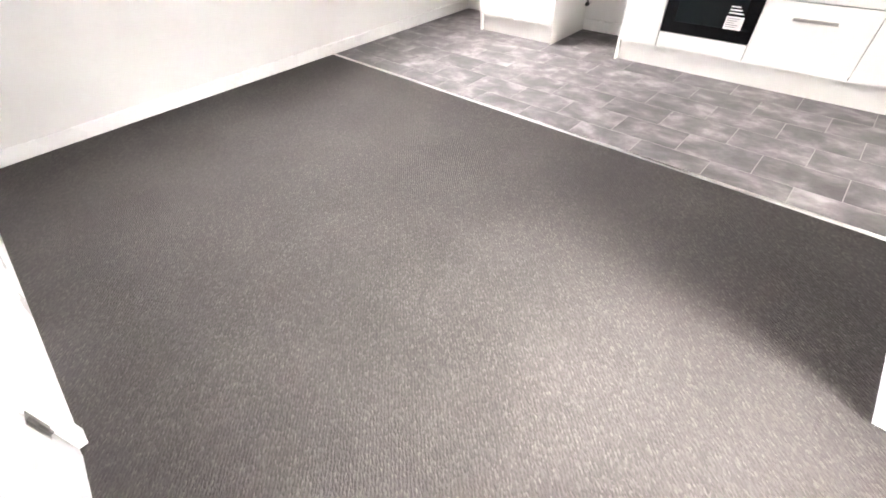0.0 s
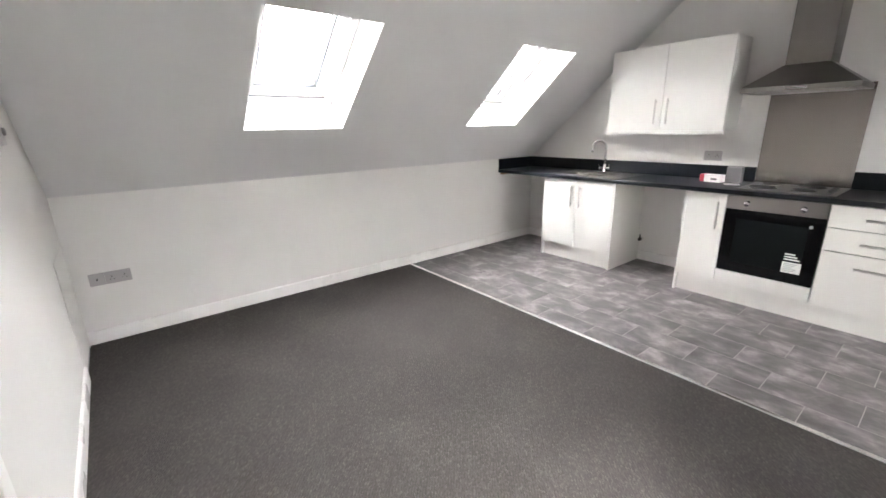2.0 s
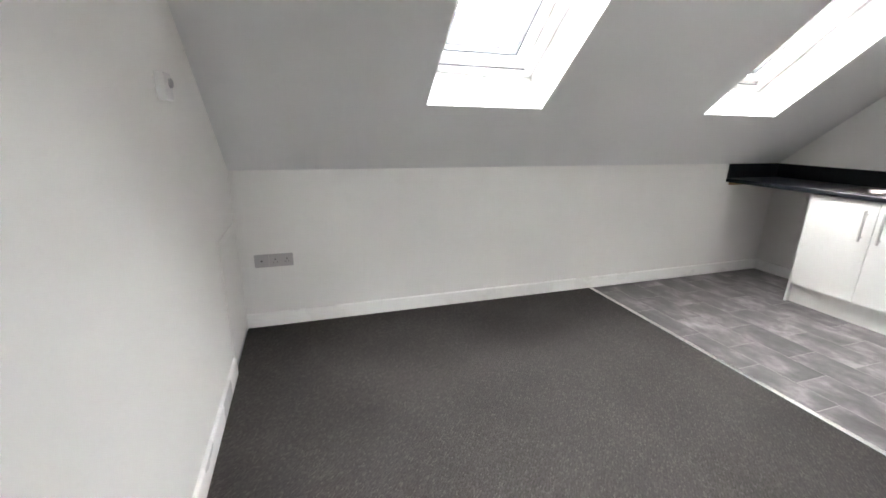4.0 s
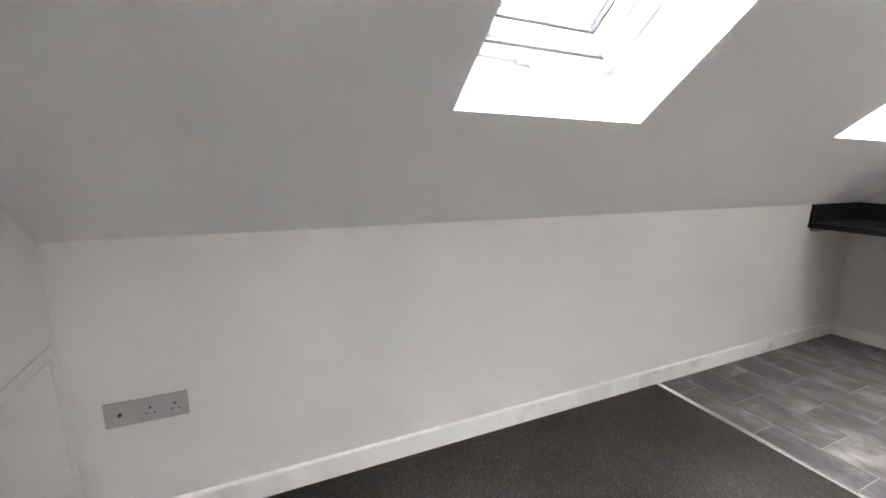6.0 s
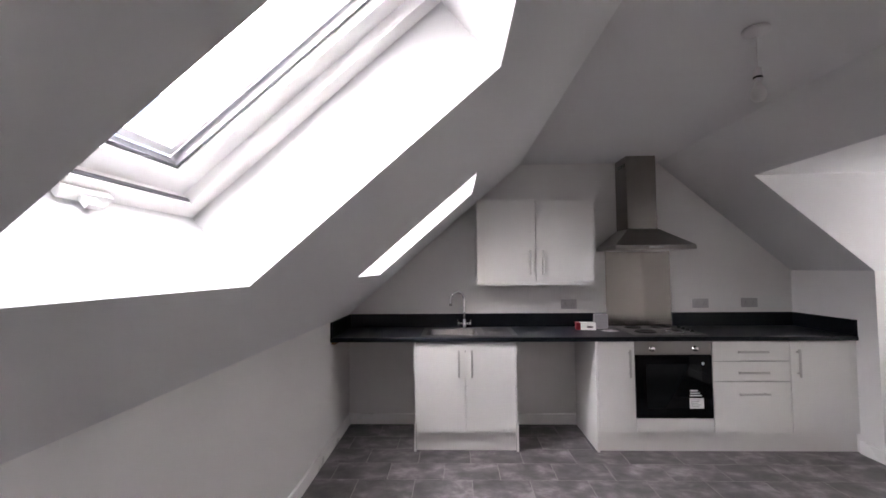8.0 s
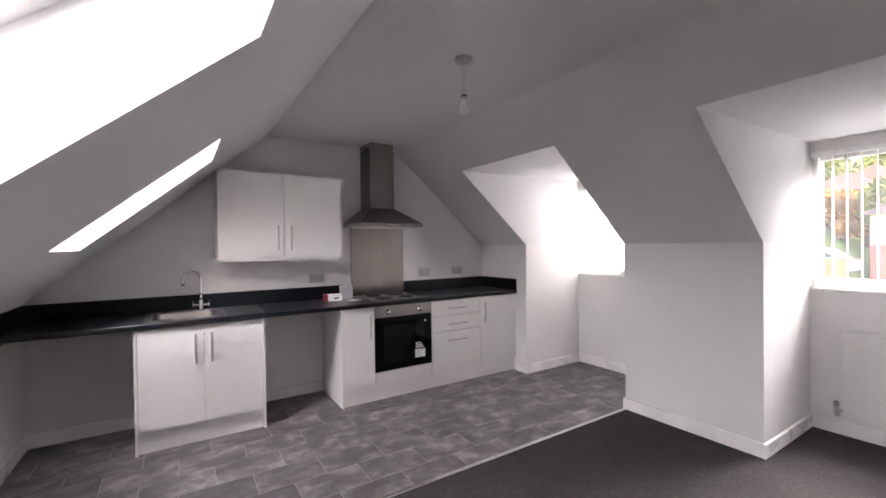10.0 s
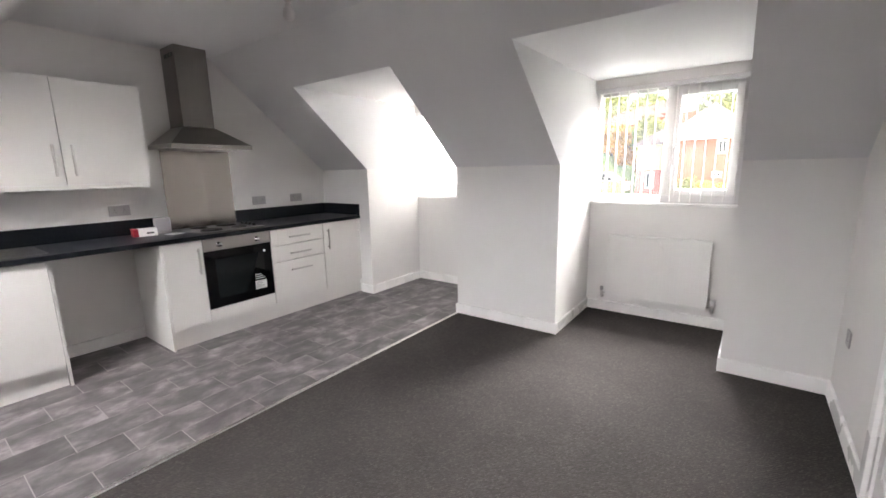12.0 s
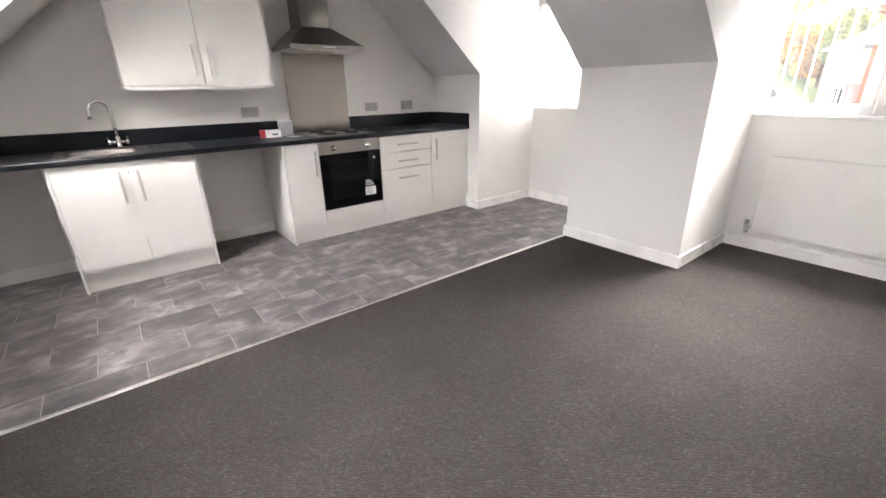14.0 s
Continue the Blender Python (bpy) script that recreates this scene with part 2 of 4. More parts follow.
M = {
    "paint": material("wall_paint", (0.785, 0.77, 0.75), 0.85, vary=0.02, scale=1.2, bump=0.12, bump_scale=180),
    "ceil": material("ceiling_paint", (0.73, 0.727, 0.728), 0.9, vary=0.015, scale=1.0, bump=0.12, bump_scale=160),
    "gloss": material("white_gloss_trim", (0.88, 0.87, 0.855), 0.28, vary=0.015, scale=3, bump=0.04, bump_scale=60),
    "door": material("door_paint", (0.82, 0.815, 0.81), 0.4, vary=0.015, scale=3, bump=0.05, bump_scale=80),
    "unit": material("white_laminate", (0.80, 0.785, 0.755), 0.04, vary=0.006, scale=2, spec=0.75),
    "carcass": material("white_melamine", (0.78, 0.77, 0.755), 0.4, vary=0.015, scale=3),
    "worktop": material("charcoal_laminate", (0.008, 0.010, 0.014), 0.33, vary=0.35, scale=120, bump=0.15, bump_scale=250, spec=0.3),
    "carpet": carpet_material(),
    "vinyl": vinyl_material(),
    "grout": material("vinyl_joint", (0.31, 0.288, 0.28), 0.6, vary=0.12, scale=9),
    "steel": steel_material("brushed_steel", (0.29, 0.27, 0.25), 0.25, 1),
    "steel_sheet": steel_material("brushed_steel_sheet", (0.33, 0.305, 0.28), 0.22, 1, 0.012),
    "steel_h": steel_material("brushed_steel_across", (0.36, 0.34, 0.32), 0.3, 0),
    "sink": steel_material("satin_steel", (0.25, 0.24, 0.235), 0.32, 0),
    "chrome": material("chrome", (0.75, 0.75, 0.76), 0.08, 1.0),
    "satin": material("satin_nickel", (0.55, 0.53, 0.51), 0.3, 1.0),
    "alu": material("aluminium_strip", (0.8, 0.79, 0.77), 0.25, 1.0, vary=0.05, scale=20),
    "black_glass": material("black_glass", (0.004, 0.004, 0.005), 0.06, spec=0.18),
    "oven_window": material("oven_window", (0.007, 0.009, 0.010), 0.05, spec=0.3),
    "black": material("black_plastic", (0.015, 0.015, 0.015), 0.4),
    "iron": material("hotplate_iron", (0.03, 0.028, 0.028), 0.5, 0.3, vary=0.1, scale=40, bump=0.1, bump_scale=100),
    "plastic": material("white_plastic", (0.62, 0.60, 0.60), 0.35, vary=0.01, scale=10),
    "socket": material("pale_grey_plastic", (0.43, 0.41, 0.415), 0.35, vary=0.01, scale=10),
    "grey_plastic": material("grey_plastic", (0.32, 0.31, 0.32), 0.4, vary=0.02, scale=10),
    "dark_print": material("dark_print", (0.06, 0.06, 0.065), 0.6),
    "paper": material("white_paper", (0.8, 0.8, 0.79), 0.7, vary=0.01, scale=20),
    "red_card": material("red_card", (0.32, 0.02, 0.035), 0.5, vary=0.05, scale=20),
    "radiator": material("radiator_enamel", (0.78, 0.77, 0.75), 0.3, vary=0.01, scale=5),
    "upvc": material("white_upvc", (0.88, 0.875, 0.87), 0.3, vary=0.01, scale=5),
    "grey_alu": material("grey_aluminium", (0.12, 0.125, 0.14), 0.4, 0.6, vary=0.05, scale=8),
    "glass": glass_material("window_glass"),
    "pane_glass": veiled_glass(),
    "bulb": pearl_glass(),
    "blind": blind_material(),
    "brick": material("red_brick", (0.36, 0.13, 0.075), 0.9, vary=0.18, scale=2.5, bump=0.4, bump_scale=30),
    "cream": material("cream_render", (0.66, 0.57, 0.38), 0.9, vary=0.06, scale=1.5, bump=0.2, bump_scale=20),
    "pink": material("pink_render", (0.5, 0.2, 0.17), 0.9, vary=0.06, scale=1.5),
    "roof_pale": material("pale_roof_tile", (0.17, 0.145, 0.14), 0.7, vary=0.08, scale=4, bump=0.5, bump_scale=18),
    "slate": material("roof_tile", (0.14, 0.08, 0.06), 0.8, vary=0.12, scale=4, bump=0.5, bump_scale=18),
    "grass": material("grass", (0.07, 0.12, 0.03), 0.95, vary=0.3, scale=1.0, bump=0.5, bump_scale=25),
    "asphalt": material("asphalt", (0.055, 0.055, 0.055), 0.9, vary=0.15, scale=2, bump=0.3, bump_scale=80),
    "leaf": material("leaves", (0.17, 0.20, 0.04), 0.7, vary=0.45, scale=1.2),
    "leaf_orange": material("autumn_leaves", (0.50, 0.24, 0.04), 0.7, vary=0.4, scale=1.5),
    "bark": material("bark", (0.09, 0.06, 0.04), 0.9, vary=0.2, scale=10),
    "car": material("silver_car_paint", (0.45, 0.46, 0.48), 0.25, 0.3, coat=0.6),
    "dark_glass": material("far_window_glass", (0.03, 0.035, 0.04), 0.1),
    "fence": material("fence_timber", (0.32, 0.18, 0.09), 0.85, vary=0.2, scale=6),
    "tyre": material("tyre_rubber", (0.02, 0.02, 0.02), 0.8),
}


# ---- building helpers ----
def thing(name, at=(0, 0, 0), label="", category="", group="", kind="", turn=0):
    ob = new(name)
    ob.empty_display_size = 0.05
    ob.matrix_basis = pose(*at, 0, 0, turn)
    return tagged(ob, label, category, group, kind)


def part(name, bm, mat, parent=None, label="", smooth=False, **tags):
    bmesh.ops.recalc_face_normals(bm, faces=bm.faces)
    me = bpy.data.meshes.new(name)
    bm.to_mesh(me)
    bm.free()
    me.materials.append(M[mat])
    if smooth:
        for f in me.polygons:
            f.use_smooth = True
    ob = new(name, me)
    ob.parent = parent
    return tagged(ob, label, **tags)


def prism(pts, a, b, axis="y", bm=None):
    """A solid over a polygon; axis: the way of its length, the points give the two others in order."""
    bm = bm or bmesh.new()
    put = {"x": lambda p, d: (d, p[0], p[1]), "y": lambda p, d: (p[0], d, p[1]), "z": lambda p, d: (p[0], p[1], d)}[axis]
    lo, hi = ([bm.verts.new(put(p, d(p) if callable(d) else d)) for p in pts] for d in (a, b))
    bm.faces.new(lo)
    bm.faces.new(hi[::-1])
    for k in range(len(pts)):
        j = (k + 1) % len(pts)
        bm.faces.new((lo[k], hi[k], hi[j], lo[j]))
    return bm


def box(x0, y0, z0, x1, y1, z1, bevel=0.0, bm=None, seg=2):
    one = bmesh.new()
    r = bmesh.ops.create_cube(one, size=1)
    for v in r["verts"]:
        v.co = Vector(((x0 + x1) / 2 + v.co.x * abs(x1 - x0), (y0 + y1) / 2 + v.co.y * abs(y1 - y0), (z0 + z1) / 2 + v.co.z * abs(z1 - z0)))
    if bevel:
        bmesh.ops.bevel(one, geom=one.edges[:], offset=bevel, segments=seg, affect="EDGES", profile=0.6)
    return join(bm, one)


def join(bm, one):
    if bm is None:
        return one
    me = bpy.data.meshes.new("tmp")
    one.to_mesh(me)
    one.free()
    bm.from_mesh(me)
    bpy.data.meshes.remove(me)
    return bm


def rod(p, q, r, seg=16, r2=None, bm=None, bevel=0.0):
    one = bmesh.new()
    p, q = Vector(p), Vector(q)
    bmesh.ops.create_cone(one, cap_ends=True, segments=seg, radius1=r, radius2=r if r2 is None else r2, depth=(q - p).length)
    if bevel:
        bmesh.ops.bevel(one, geom=[e for e in one.edges if abs(e.verts[0].co.z - e.verts[1].co.z) < 1e-6], offset=bevel, segments=2, affect="EDGES")
    bmesh.ops.transform(one, matrix=Matrix.Translation((p + q) / 2) @ (q - p).to_track_quat("Z", "Y").to_matrix().to_4x4(), verts=one.verts)
    return join(bm, one)


def tube(pts, r, seg=12, bm=None):
    one = bmesh.new()
    pts = [Vector(p) for p in pts]
    rings, side = [], None
    for k, p in enumerate(pts):
        d = (pts[min(k + 1, len(pts) - 1)] - pts[max(k - 1, 0)]).normalized()
        side = (side or d.orthogonal()) if side is None else side
        side = (side - d * side.dot(d)).normalized()
        up = d.cross(side)
        rings.append([one.verts.new(p + r * (math.cos(a) * side + math.sin(a) * up)) for a in (2 * math.pi * j / seg for j in range(seg))])
    for a, b in zip(rings, rings[1:]):
        for j in range(seg):
            one.faces.new((a[j], a[(j + 1) % seg], b[(j + 1) % seg], b[j]))
    one.faces.new(rings[0][::-1])
    one.faces.new(rings[-1])
    return join(bm, one)


def lathe(profile, seg=24, at=(0, 0, 0), bm=None):
    one = bmesh.new()
    rings = []
    for r, z in profile:
        rings.append([one.verts.new((at[0] + r * math.cos(a), at[1] + r * math.sin(a), at[2] + z)) for a in (2 * math.pi * j / seg for j in range(seg))])
    for a, b in zip(rings, rings[1:]):
        for j in range(seg):
            one.faces.new((a[j], a[(j + 1) % seg], b[(j + 1) % seg], b[j]))
    one.faces.new(rings[0][::-1])
    one.faces.new(rings[-1])
    return join(bm, one)


# ---- plan ----
W = 4.165            # east knee wall
S = -4.70            # south wall
SWY = -4.66          # the same wall west of the door
KW, KE, TOP = 1.035, 1.42, 2.46
SW_, SE_ = 0.862, 0.863
XW, XE = (TOP - KW) / SW_, W - (TOP - KE) / SE_
DX, DZ, DZ2 = 3.312, 2.156, 2.177
BACK = 5.03
STRIP = -1.962
SILL = 1.069
CHEEKS = [(-0.775, -0.77), (-1.965, -1.965), (-2.963, -2.957), (-4.14, -4.148)]


def splay(n):
    a, b = CHEEKS[n]
    return lambda p: a + (b - a) * max(0.0, (p[0] - W) / (BACK - W))


# ---- structure ----
def structure(name, bm, mat, label="", category=""):
    return part(name, bm, mat, None, label, kind="structure", category=category)


structure("floor", box(-0.3, S - 2.0, -0.25, BACK + 0.3, 0.3, -0.012), "grout", "solid floor under the carpet and the vinyl", "floor")
structure("wall_north", prism([(-0.3, -0.25), (BACK + 0.3, -0.25), (BACK + 0.3, 2.75), (-0.3, 2.75)], 0.0, 0.2), "paint", "smooth white painted gable wall behind the kitchen units", "wall")
structure("wall_west", box(-0.3, S, 0 - 0.2, 0, 0, KW), "paint", "low white painted knee wall under the sloping ceiling", "wall")
DOOR0, DOOR1, DOORH = 2.41, 3.15, 2.0
sw = prism([(-0.3, -0.25), (DOOR0, -0.25), (DOOR0, 2.75), (-0.3, 2.75)], SWY, S - 0.14)
prism([(DOOR1, -0.25), (BACK + 0.3, -0.25), (BACK + 0.3, 2.75), (DOOR1, 2.75)], S, S - 0.14, bm=sw)
prism([(DOOR0, DOORH), (DOOR1, DOORH), (DOOR1, 2.75), (DOOR0, 2.75)], S, S - 0.14, bm=sw)
structure("wall_south", sw, "paint", "white painted wall with the room door", "wall")

# west slope with the two roof window openings, square to the slope
SKY = [(-3.557, -2.833), (-1.545, -0.841)]
SKX0, SKX1, THICK = 0.446, 1.154, 0.35
NW = Vector((-SW_, 0, 1)).normalized()


def slope_point(x, y, d=0.0):
    return Vector((x, y, KW + SW_ * x)) + NW * d


def slope_block(bm, x0, x1, y0, y1, d0, d1):
    c = [slope_point(x, y, d) for d in (d0, d1) for x, y in ((x0, y0), (x1, y0), (x1, y1), (x0, y1))]
    v = [bm.verts.new(p) for p in c]
    for f in ((0, 1, 2, 3), (7, 6, 5, 4), (0, 4, 5, 1), (1, 5, 6, 2), (2, 6, 7, 3), (3, 7, 4, 0)):
        bm.faces.new([v[k] for k in f])
    return bm


cw = bmesh.new()
ys = [0.0, SKY[1][1], SKY[1][0], SKY[0][1], SKY[0][0], S]
for k in range(5):
    for x0, x1 in ((0.0, SKX0), (SKX0, SKX1), (SKX1, XW)):
        if k in (1, 3) and x0 == SKX0:
            continue
        slope_block(cw, x0, x1, ys[k], ys[k + 1], 0, THICK)
structure("ceiling_west", cw, "ceil", "white painted sloping ceiling with two roof window openings", "ceiling")
structure("ceiling_flat", box(XW - 0.02, S, TOP, XE + 0.02, 0, TOP + 0.3), "ceil", "narrow flat white ceiling along the ridge", "ceiling")

we, ce = bmesh.new(), bmesh.new()
OUT = BACK + 0.25
for n0, n1 in ((None, 0), (1, 2), (3, None)):
    a = 0.0 if n0 is None else splay(n0)
    b = S if n1 is None else splay(n1)
    prism([(W, -0.2), (OUT, -0.2), (OUT, KE), (W, KE)], a, b, bm=we)
    prism([(W, KE), (OUT, KE), (OUT, 2.7), (W, 2.7)], a, b, bm=ce)
    prism([(XE, TOP), (W, KE), (W, 2.7), (XE, 2.7)], a, b, bm=ce)
structure("wall_east", we, "paint", "white painted low wall piers between the dormers", "wall")
for n0, n1 in ((0, 1), (2, 3)):
    prism([(XE, TOP), (DX, DZ), (W, DZ + 0.010), (W, 2.7), (XE, 2.7)], splay(n0), splay(n1), bm=ce)
    prism([(W, DZ + 0.010), (OUT, DZ2 + 0.003), (OUT, 2.7), (W, 2.7)], splay(n0), splay(n1), bm=ce)
structure("ceiling_east", ce, "ceil", "white painted sloping ceiling cut by two dormers", "ceiling")
for n, (n0, n1) in enumerate(((0, 1), (2, 3))):
    b = prism([(BACK, -0.2), (OUT, -0.2), (OUT, SILL - 0.02), (BACK, SILL - 0.02)], splay(n0), splay(n1))
    structure(f"wall_dormer_{n + 1}", b, "paint", "white painted wall under the dormer window", "wall")

# carpet and threshold
cb = prism([(0, S), (W, S), (W, CHEEKS[3][0]), (BACK, CHEEKS[3][1]), (BACK, CHEEKS[2][1]), (W, CHEEKS[2][0]), (W, STRIP), (0, STRIP)], -0.012, 0.002, "z")
structure("carpet", cb, "carpet", "dark grey flecked loop pile carpet laid wall to wall", "carpet")
structure("hall_floor", box(1.6, S - 1.6, -0.012, BACK, S, 0.001), "carpet", "dark carpet in the hall beyond the door", "carpet")
structure("wall_hall", box(1.4, S - 1.75, -0.2, BACK + 0.3, S - 1.6, 2.7), "paint", "plain white hall wall", "wall")
structure("wall_hall_side", box(1.4, S - 1.6, -0.2, 1.6, S - 0.14, 2.7), "paint", "plain white hall wall", "wall")
structure("ceiling_hall", box(1.4, S - 1.6, 2.4, BACK + 0.3, S - 0.14, 2.7), "ceil", "plain hall ceiling", "ceiling")
strip = thing("threshold_strip", (0, 0, 0), "thin bright aluminium threshold strip between carpet and vinyl floor", "floor trim")
part("strip", prism([(STRIP - 0.016, 0.002), (STRIP - 0.008, 0.007), (STRIP + 0.008, 0.007), (STRIP + 0.016, 0.002), (STRIP + 0.016, -0.01), (STRIP - 0.016, -0.01)], 0.015, W - 0.015, "x"), "alu", strip)

# skirting boards, square topped with an eased edge
BH, BT = 0.098, 0.015


def skirt(bm, p, q, side):
    """Along the floor from p to q; side: +1 puts the board to the left of the way."""
    p, q = Vector(p).to_3d(), Vector(q).to_3d()
    d = (q - p).normalized()
    n = Vector((-d.y, d.x, 0)) * side * BT
    prof = [(0, 0), (1, 0), (1, BH - 0.006), (0.55, BH), (0, BH)]
    a, b = ([bm.verts.new(e + n * u + Vector((0, 0, z))) for u, z in prof] for e in (p, q))
    bm.faces.new(a)
    bm.faces.new(b[::-1])
    for k in range(5):
        j = (k + 1) % 5
        bm.faces.new((a[k], b[k], b[j], a[j]))


bb = bmesh.new()
c0, c1, c2, c3 = CHEEKS
skirt(bb, (0, 0), (0, SWY), 1)
skirt(bb, (BT, 0), (0.677, 0), -1)
skirt(bb, (1.515, 0), (2.134, 0), -1)
skirt(bb, (W, -0.6), (W, c0[0] - BT), -1)
skirt(bb, (W, c0[0]), (BACK, c0[1]), -1)
skirt(bb, (BACK, c0[1]), (BACK, c1[1]), -1)
skirt(bb, (BACK - BT, c1[1]), (W - BT, c1[0]), -1)
skirt(bb, (W, c1[0]), (W, c2[0] - BT), -1)
skirt(bb, (W, c2[0]), (BACK, c2[1]), -1)
skirt(bb, (BACK, c2[1]), (BACK, c3[1]), -1)
skirt(bb, (BACK - BT, c3[1]), (W - BT, c3[0]), -1)
skirt(bb, (W, c3[0]), (W, S), -1)
skirt(bb, (W - BT, S), (DOOR1 + 0.065, S), -1)
skirt(bb, (DOOR0 - 0.065, SWY), (0.56, SWY), -1)
structure("baseboard", bb, "gloss", "white painted square-edged skirting board", "skirting board")


# ---- roof windows ----
def roof_window(y0, y1, n):
    w = thing(f"window_{n}", (0, 0, 0), "white centre-pivot roof window with grey outer edge, closed", "roof window", "roof windows", "structure")
    x0, x1 = SKX0, SKX1

    def frame_ring(name, inset, inset_y, width, width_y, d0, d1, mat, label=""):
        bm = bmesh.new()
        a0, a1, b0, b1 = x0 + inset, x1 - inset, y0 + inset_y, y1 - inset_y
        ux = width / math.hypot(1, SW_)
        slope_block(bm, a0, a0 + ux, b0, b1, d0, d1)
        slope_block(bm, a1 - ux, a1, b0, b1, d0, d1)
        slope_block(bm, a0 + ux, a1 - ux, b0, b0 + width_y, d0, d1)
        slope_block(bm, a0 + ux, a1 - ux, b1 - width_y, b1, d0, d1)
        return part(name, bm, mat, w, label)

    frame_ring("window_frame", 0.001, 0.001, 0.045, 0.06, 0.255, 0.345, "upvc", "outer white frame")
    frame_ring("sash", 0.03, 0.05, 0.062, 0.075, 0.29, 0.36, "upvc", "white sash")
    frame_ring("gasket", 0.0765, 0.124, 0.010, 0.012, 0.313, 0.345, "grey_alu", "dark grey glazing edge")
    frame_ring("cladding", 0.0875, 0.137, 0.02, 0.02, 0.346, 0.372, "grey_plastic", "grey outer cladding round the glass")
    bm = bmesh.new()
    slope_block(bm, x0 + 0.083, x1 - 0.083, y0 + 0.135, y1 - 0.135, 0.325, 0.333)
    g = part("pane", bm, "glass", w)
    g.visible_shadow = False
    mid = (y0 + y1) / 2
    bm = bmesh.new()
    slope_block(bm, x0 + 0.004, x0 + 0.02, mid - 0.055, mid + 0.055, 0.235, 0.255)
    slope_block(bm, x0 + 0.008, x0 + 0.016, mid - 0.018, mid + 0.018, 0.21, 0.235)
    part("latch", bm, "upvc", w, "white catch on the lower rail")
    bm = bmesh.new()
    slope_block(bm, x1 - 0.075, x1 - 0.045, mid - 0.03, mid + 0.03, 0.23, 0.272)
    part("handle", bm, "grey_plastic", w, "grey catch on the top rail")
    bm = bmesh.new()
    slope_block(bm, x0 + 0.035, x0 + 0.038, y0 + 0.03, y1 - 0.03, 0.262, 0.2725)
    part("vent_slot", bm, "grey_alu", w)


for n, (y0, y1) in enumerate(SKY):
    roof_window(y0, y1, n + 1)


# ---- dormer windows ----
def dormer_window(n, yn, ys_, closed):
    """yn, ys_: the reveal's two sides."""
    w = thing(f"window_{n}", (0, 0, 0), "white double-glazed window with one fixed and one opening pane", "window", "dormer windows", "structure")
    xf0, xf1 = BACK + 0.06, BACK + 0.125
    z0, z1 = SILL, 2.088
    mid = yn + (ys_ - yn) * 0.52
    bm = box(xf0, yn, z0, xf1, yn - 0.05, z1, 0.004)
    box(xf0, ys_ + 0.05, z0, xf1, ys_, z1, 0.004, bm)
    box(xf0, yn - 0.05, z0, xf1, ys_ + 0.05, z0 + 0.07, 0.004, bm)
    box(xf0, yn - 0.05, z1 - 0.055, xf1, ys_ + 0.05, z1, 0.004, bm)
    box(xf0, mid + 0.03, z0 + 0.07, xf1, mid - 0.03, z1 - 0.055, 0.004, bm)
    part("window_frame", bm, "upvc", w)
    p, q, a, b = mid - 0.025, ys_ + 0.045, z0 + 0.065, z1 - 0.05
    bm = box(xf0 - 0.018, p, a, xf1 - 0.01, p - 0.06, b, 0.006)
    box(xf0 - 0.018, q + 0.06, a, xf1 - 0.01, q, b, 0.006, bm)
    box(xf0 - 0.018, p - 0.06, a, xf1 - 0.01, q + 0.06, a + 0.06, 0.006, bm)
    box(xf0 - 0.018, p - 0.06, b - 0.06, xf1 - 0.01, q + 0.06, b, 0.006, bm)
    part("sash", bm, "upvc", w, "white opening sash")
    bm = box(xf0 - 0.045, p - 0.02, 1.50, xf0 - 0.018, p - 0.045, 1.56, 0.004)
    box(xf0 - 0.06, p - 0.022, 1.40, xf0 - 0.045, p - 0.043, 1.55, 0.004, bm)
    part("handle", bm, "plastic", w, "white window handle")
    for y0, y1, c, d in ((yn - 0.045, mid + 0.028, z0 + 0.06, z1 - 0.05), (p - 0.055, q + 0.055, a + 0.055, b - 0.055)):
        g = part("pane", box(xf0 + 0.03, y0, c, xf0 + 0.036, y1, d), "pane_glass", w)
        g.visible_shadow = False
    part("window_sill", box(BACK - 0.012, yn + 0.0, SILL - 0.02, xf0, ys_, SILL, 0.005), "gloss", w, "white painted window board")
    part("lintel", box(BACK + 0.03, yn, z1, OUT, ys_, 2.24), "paint", w)
    part("outer_sill", box(xf0, yn, SILL - 0.1, OUT + 0.06, ys_, SILL), "upvc", w)
    # vertical blind
    bl = thing("vertical_blind", (BACK + 0.028, (yn + ys_) / 2, 0), "white vertical blind with its vanes " + ("closed" if closed else "turned open") + " before the dormer window", "blind")
    half = (yn - ys_) / 2 - 0.012
    part("headrail", box(-0.03, -half - 0.008, 2.058, 0.02, half + 0.008, 2.097, 0.004), "upvc", bl, "white headrail")
    part("pelmet", box(-0.04, -half - 0.01, 2.092, 0.002, half + 0.01, 2.1755, 0.003), "paint", bl, "white boxed head over the blind")
    count = 15
    vane = None
    for k in range(count):
        if vane is None:
            bm = bmesh.new()
            prof = [(-0.044, 0.0015), (-0.02, -0.0005), (0.02, -0.0005), (0.044, 0.0015)]
            lo = [bm.verts.new((x, y, SILL + 0.02)) for y, x in prof]
            hi = [bm.verts.new((x, y, 2.054)) for y, x in prof]
            for j in range(3):
                bm.faces.new((lo[j], lo[j + 1], hi[j + 1], hi[j]))
            bmesh.ops.solidify(bm, geom=bm.faces[:], thickness=0.0008)
            vane = part("vane", bm, "blind", bl)
            ob = vane
        else:
            ob = new("vane", vane.data)
            ob.parent = bl
        y = half - 0.035 - k * (2 * half - 0.07) / (count - 1)
        turn = random.uniform(4, 8) if closed else 93.5 + random.uniform(-1.5, 1.5)
        ob.matrix_basis = pose(0.0, y, 0, 0, 0, turn)
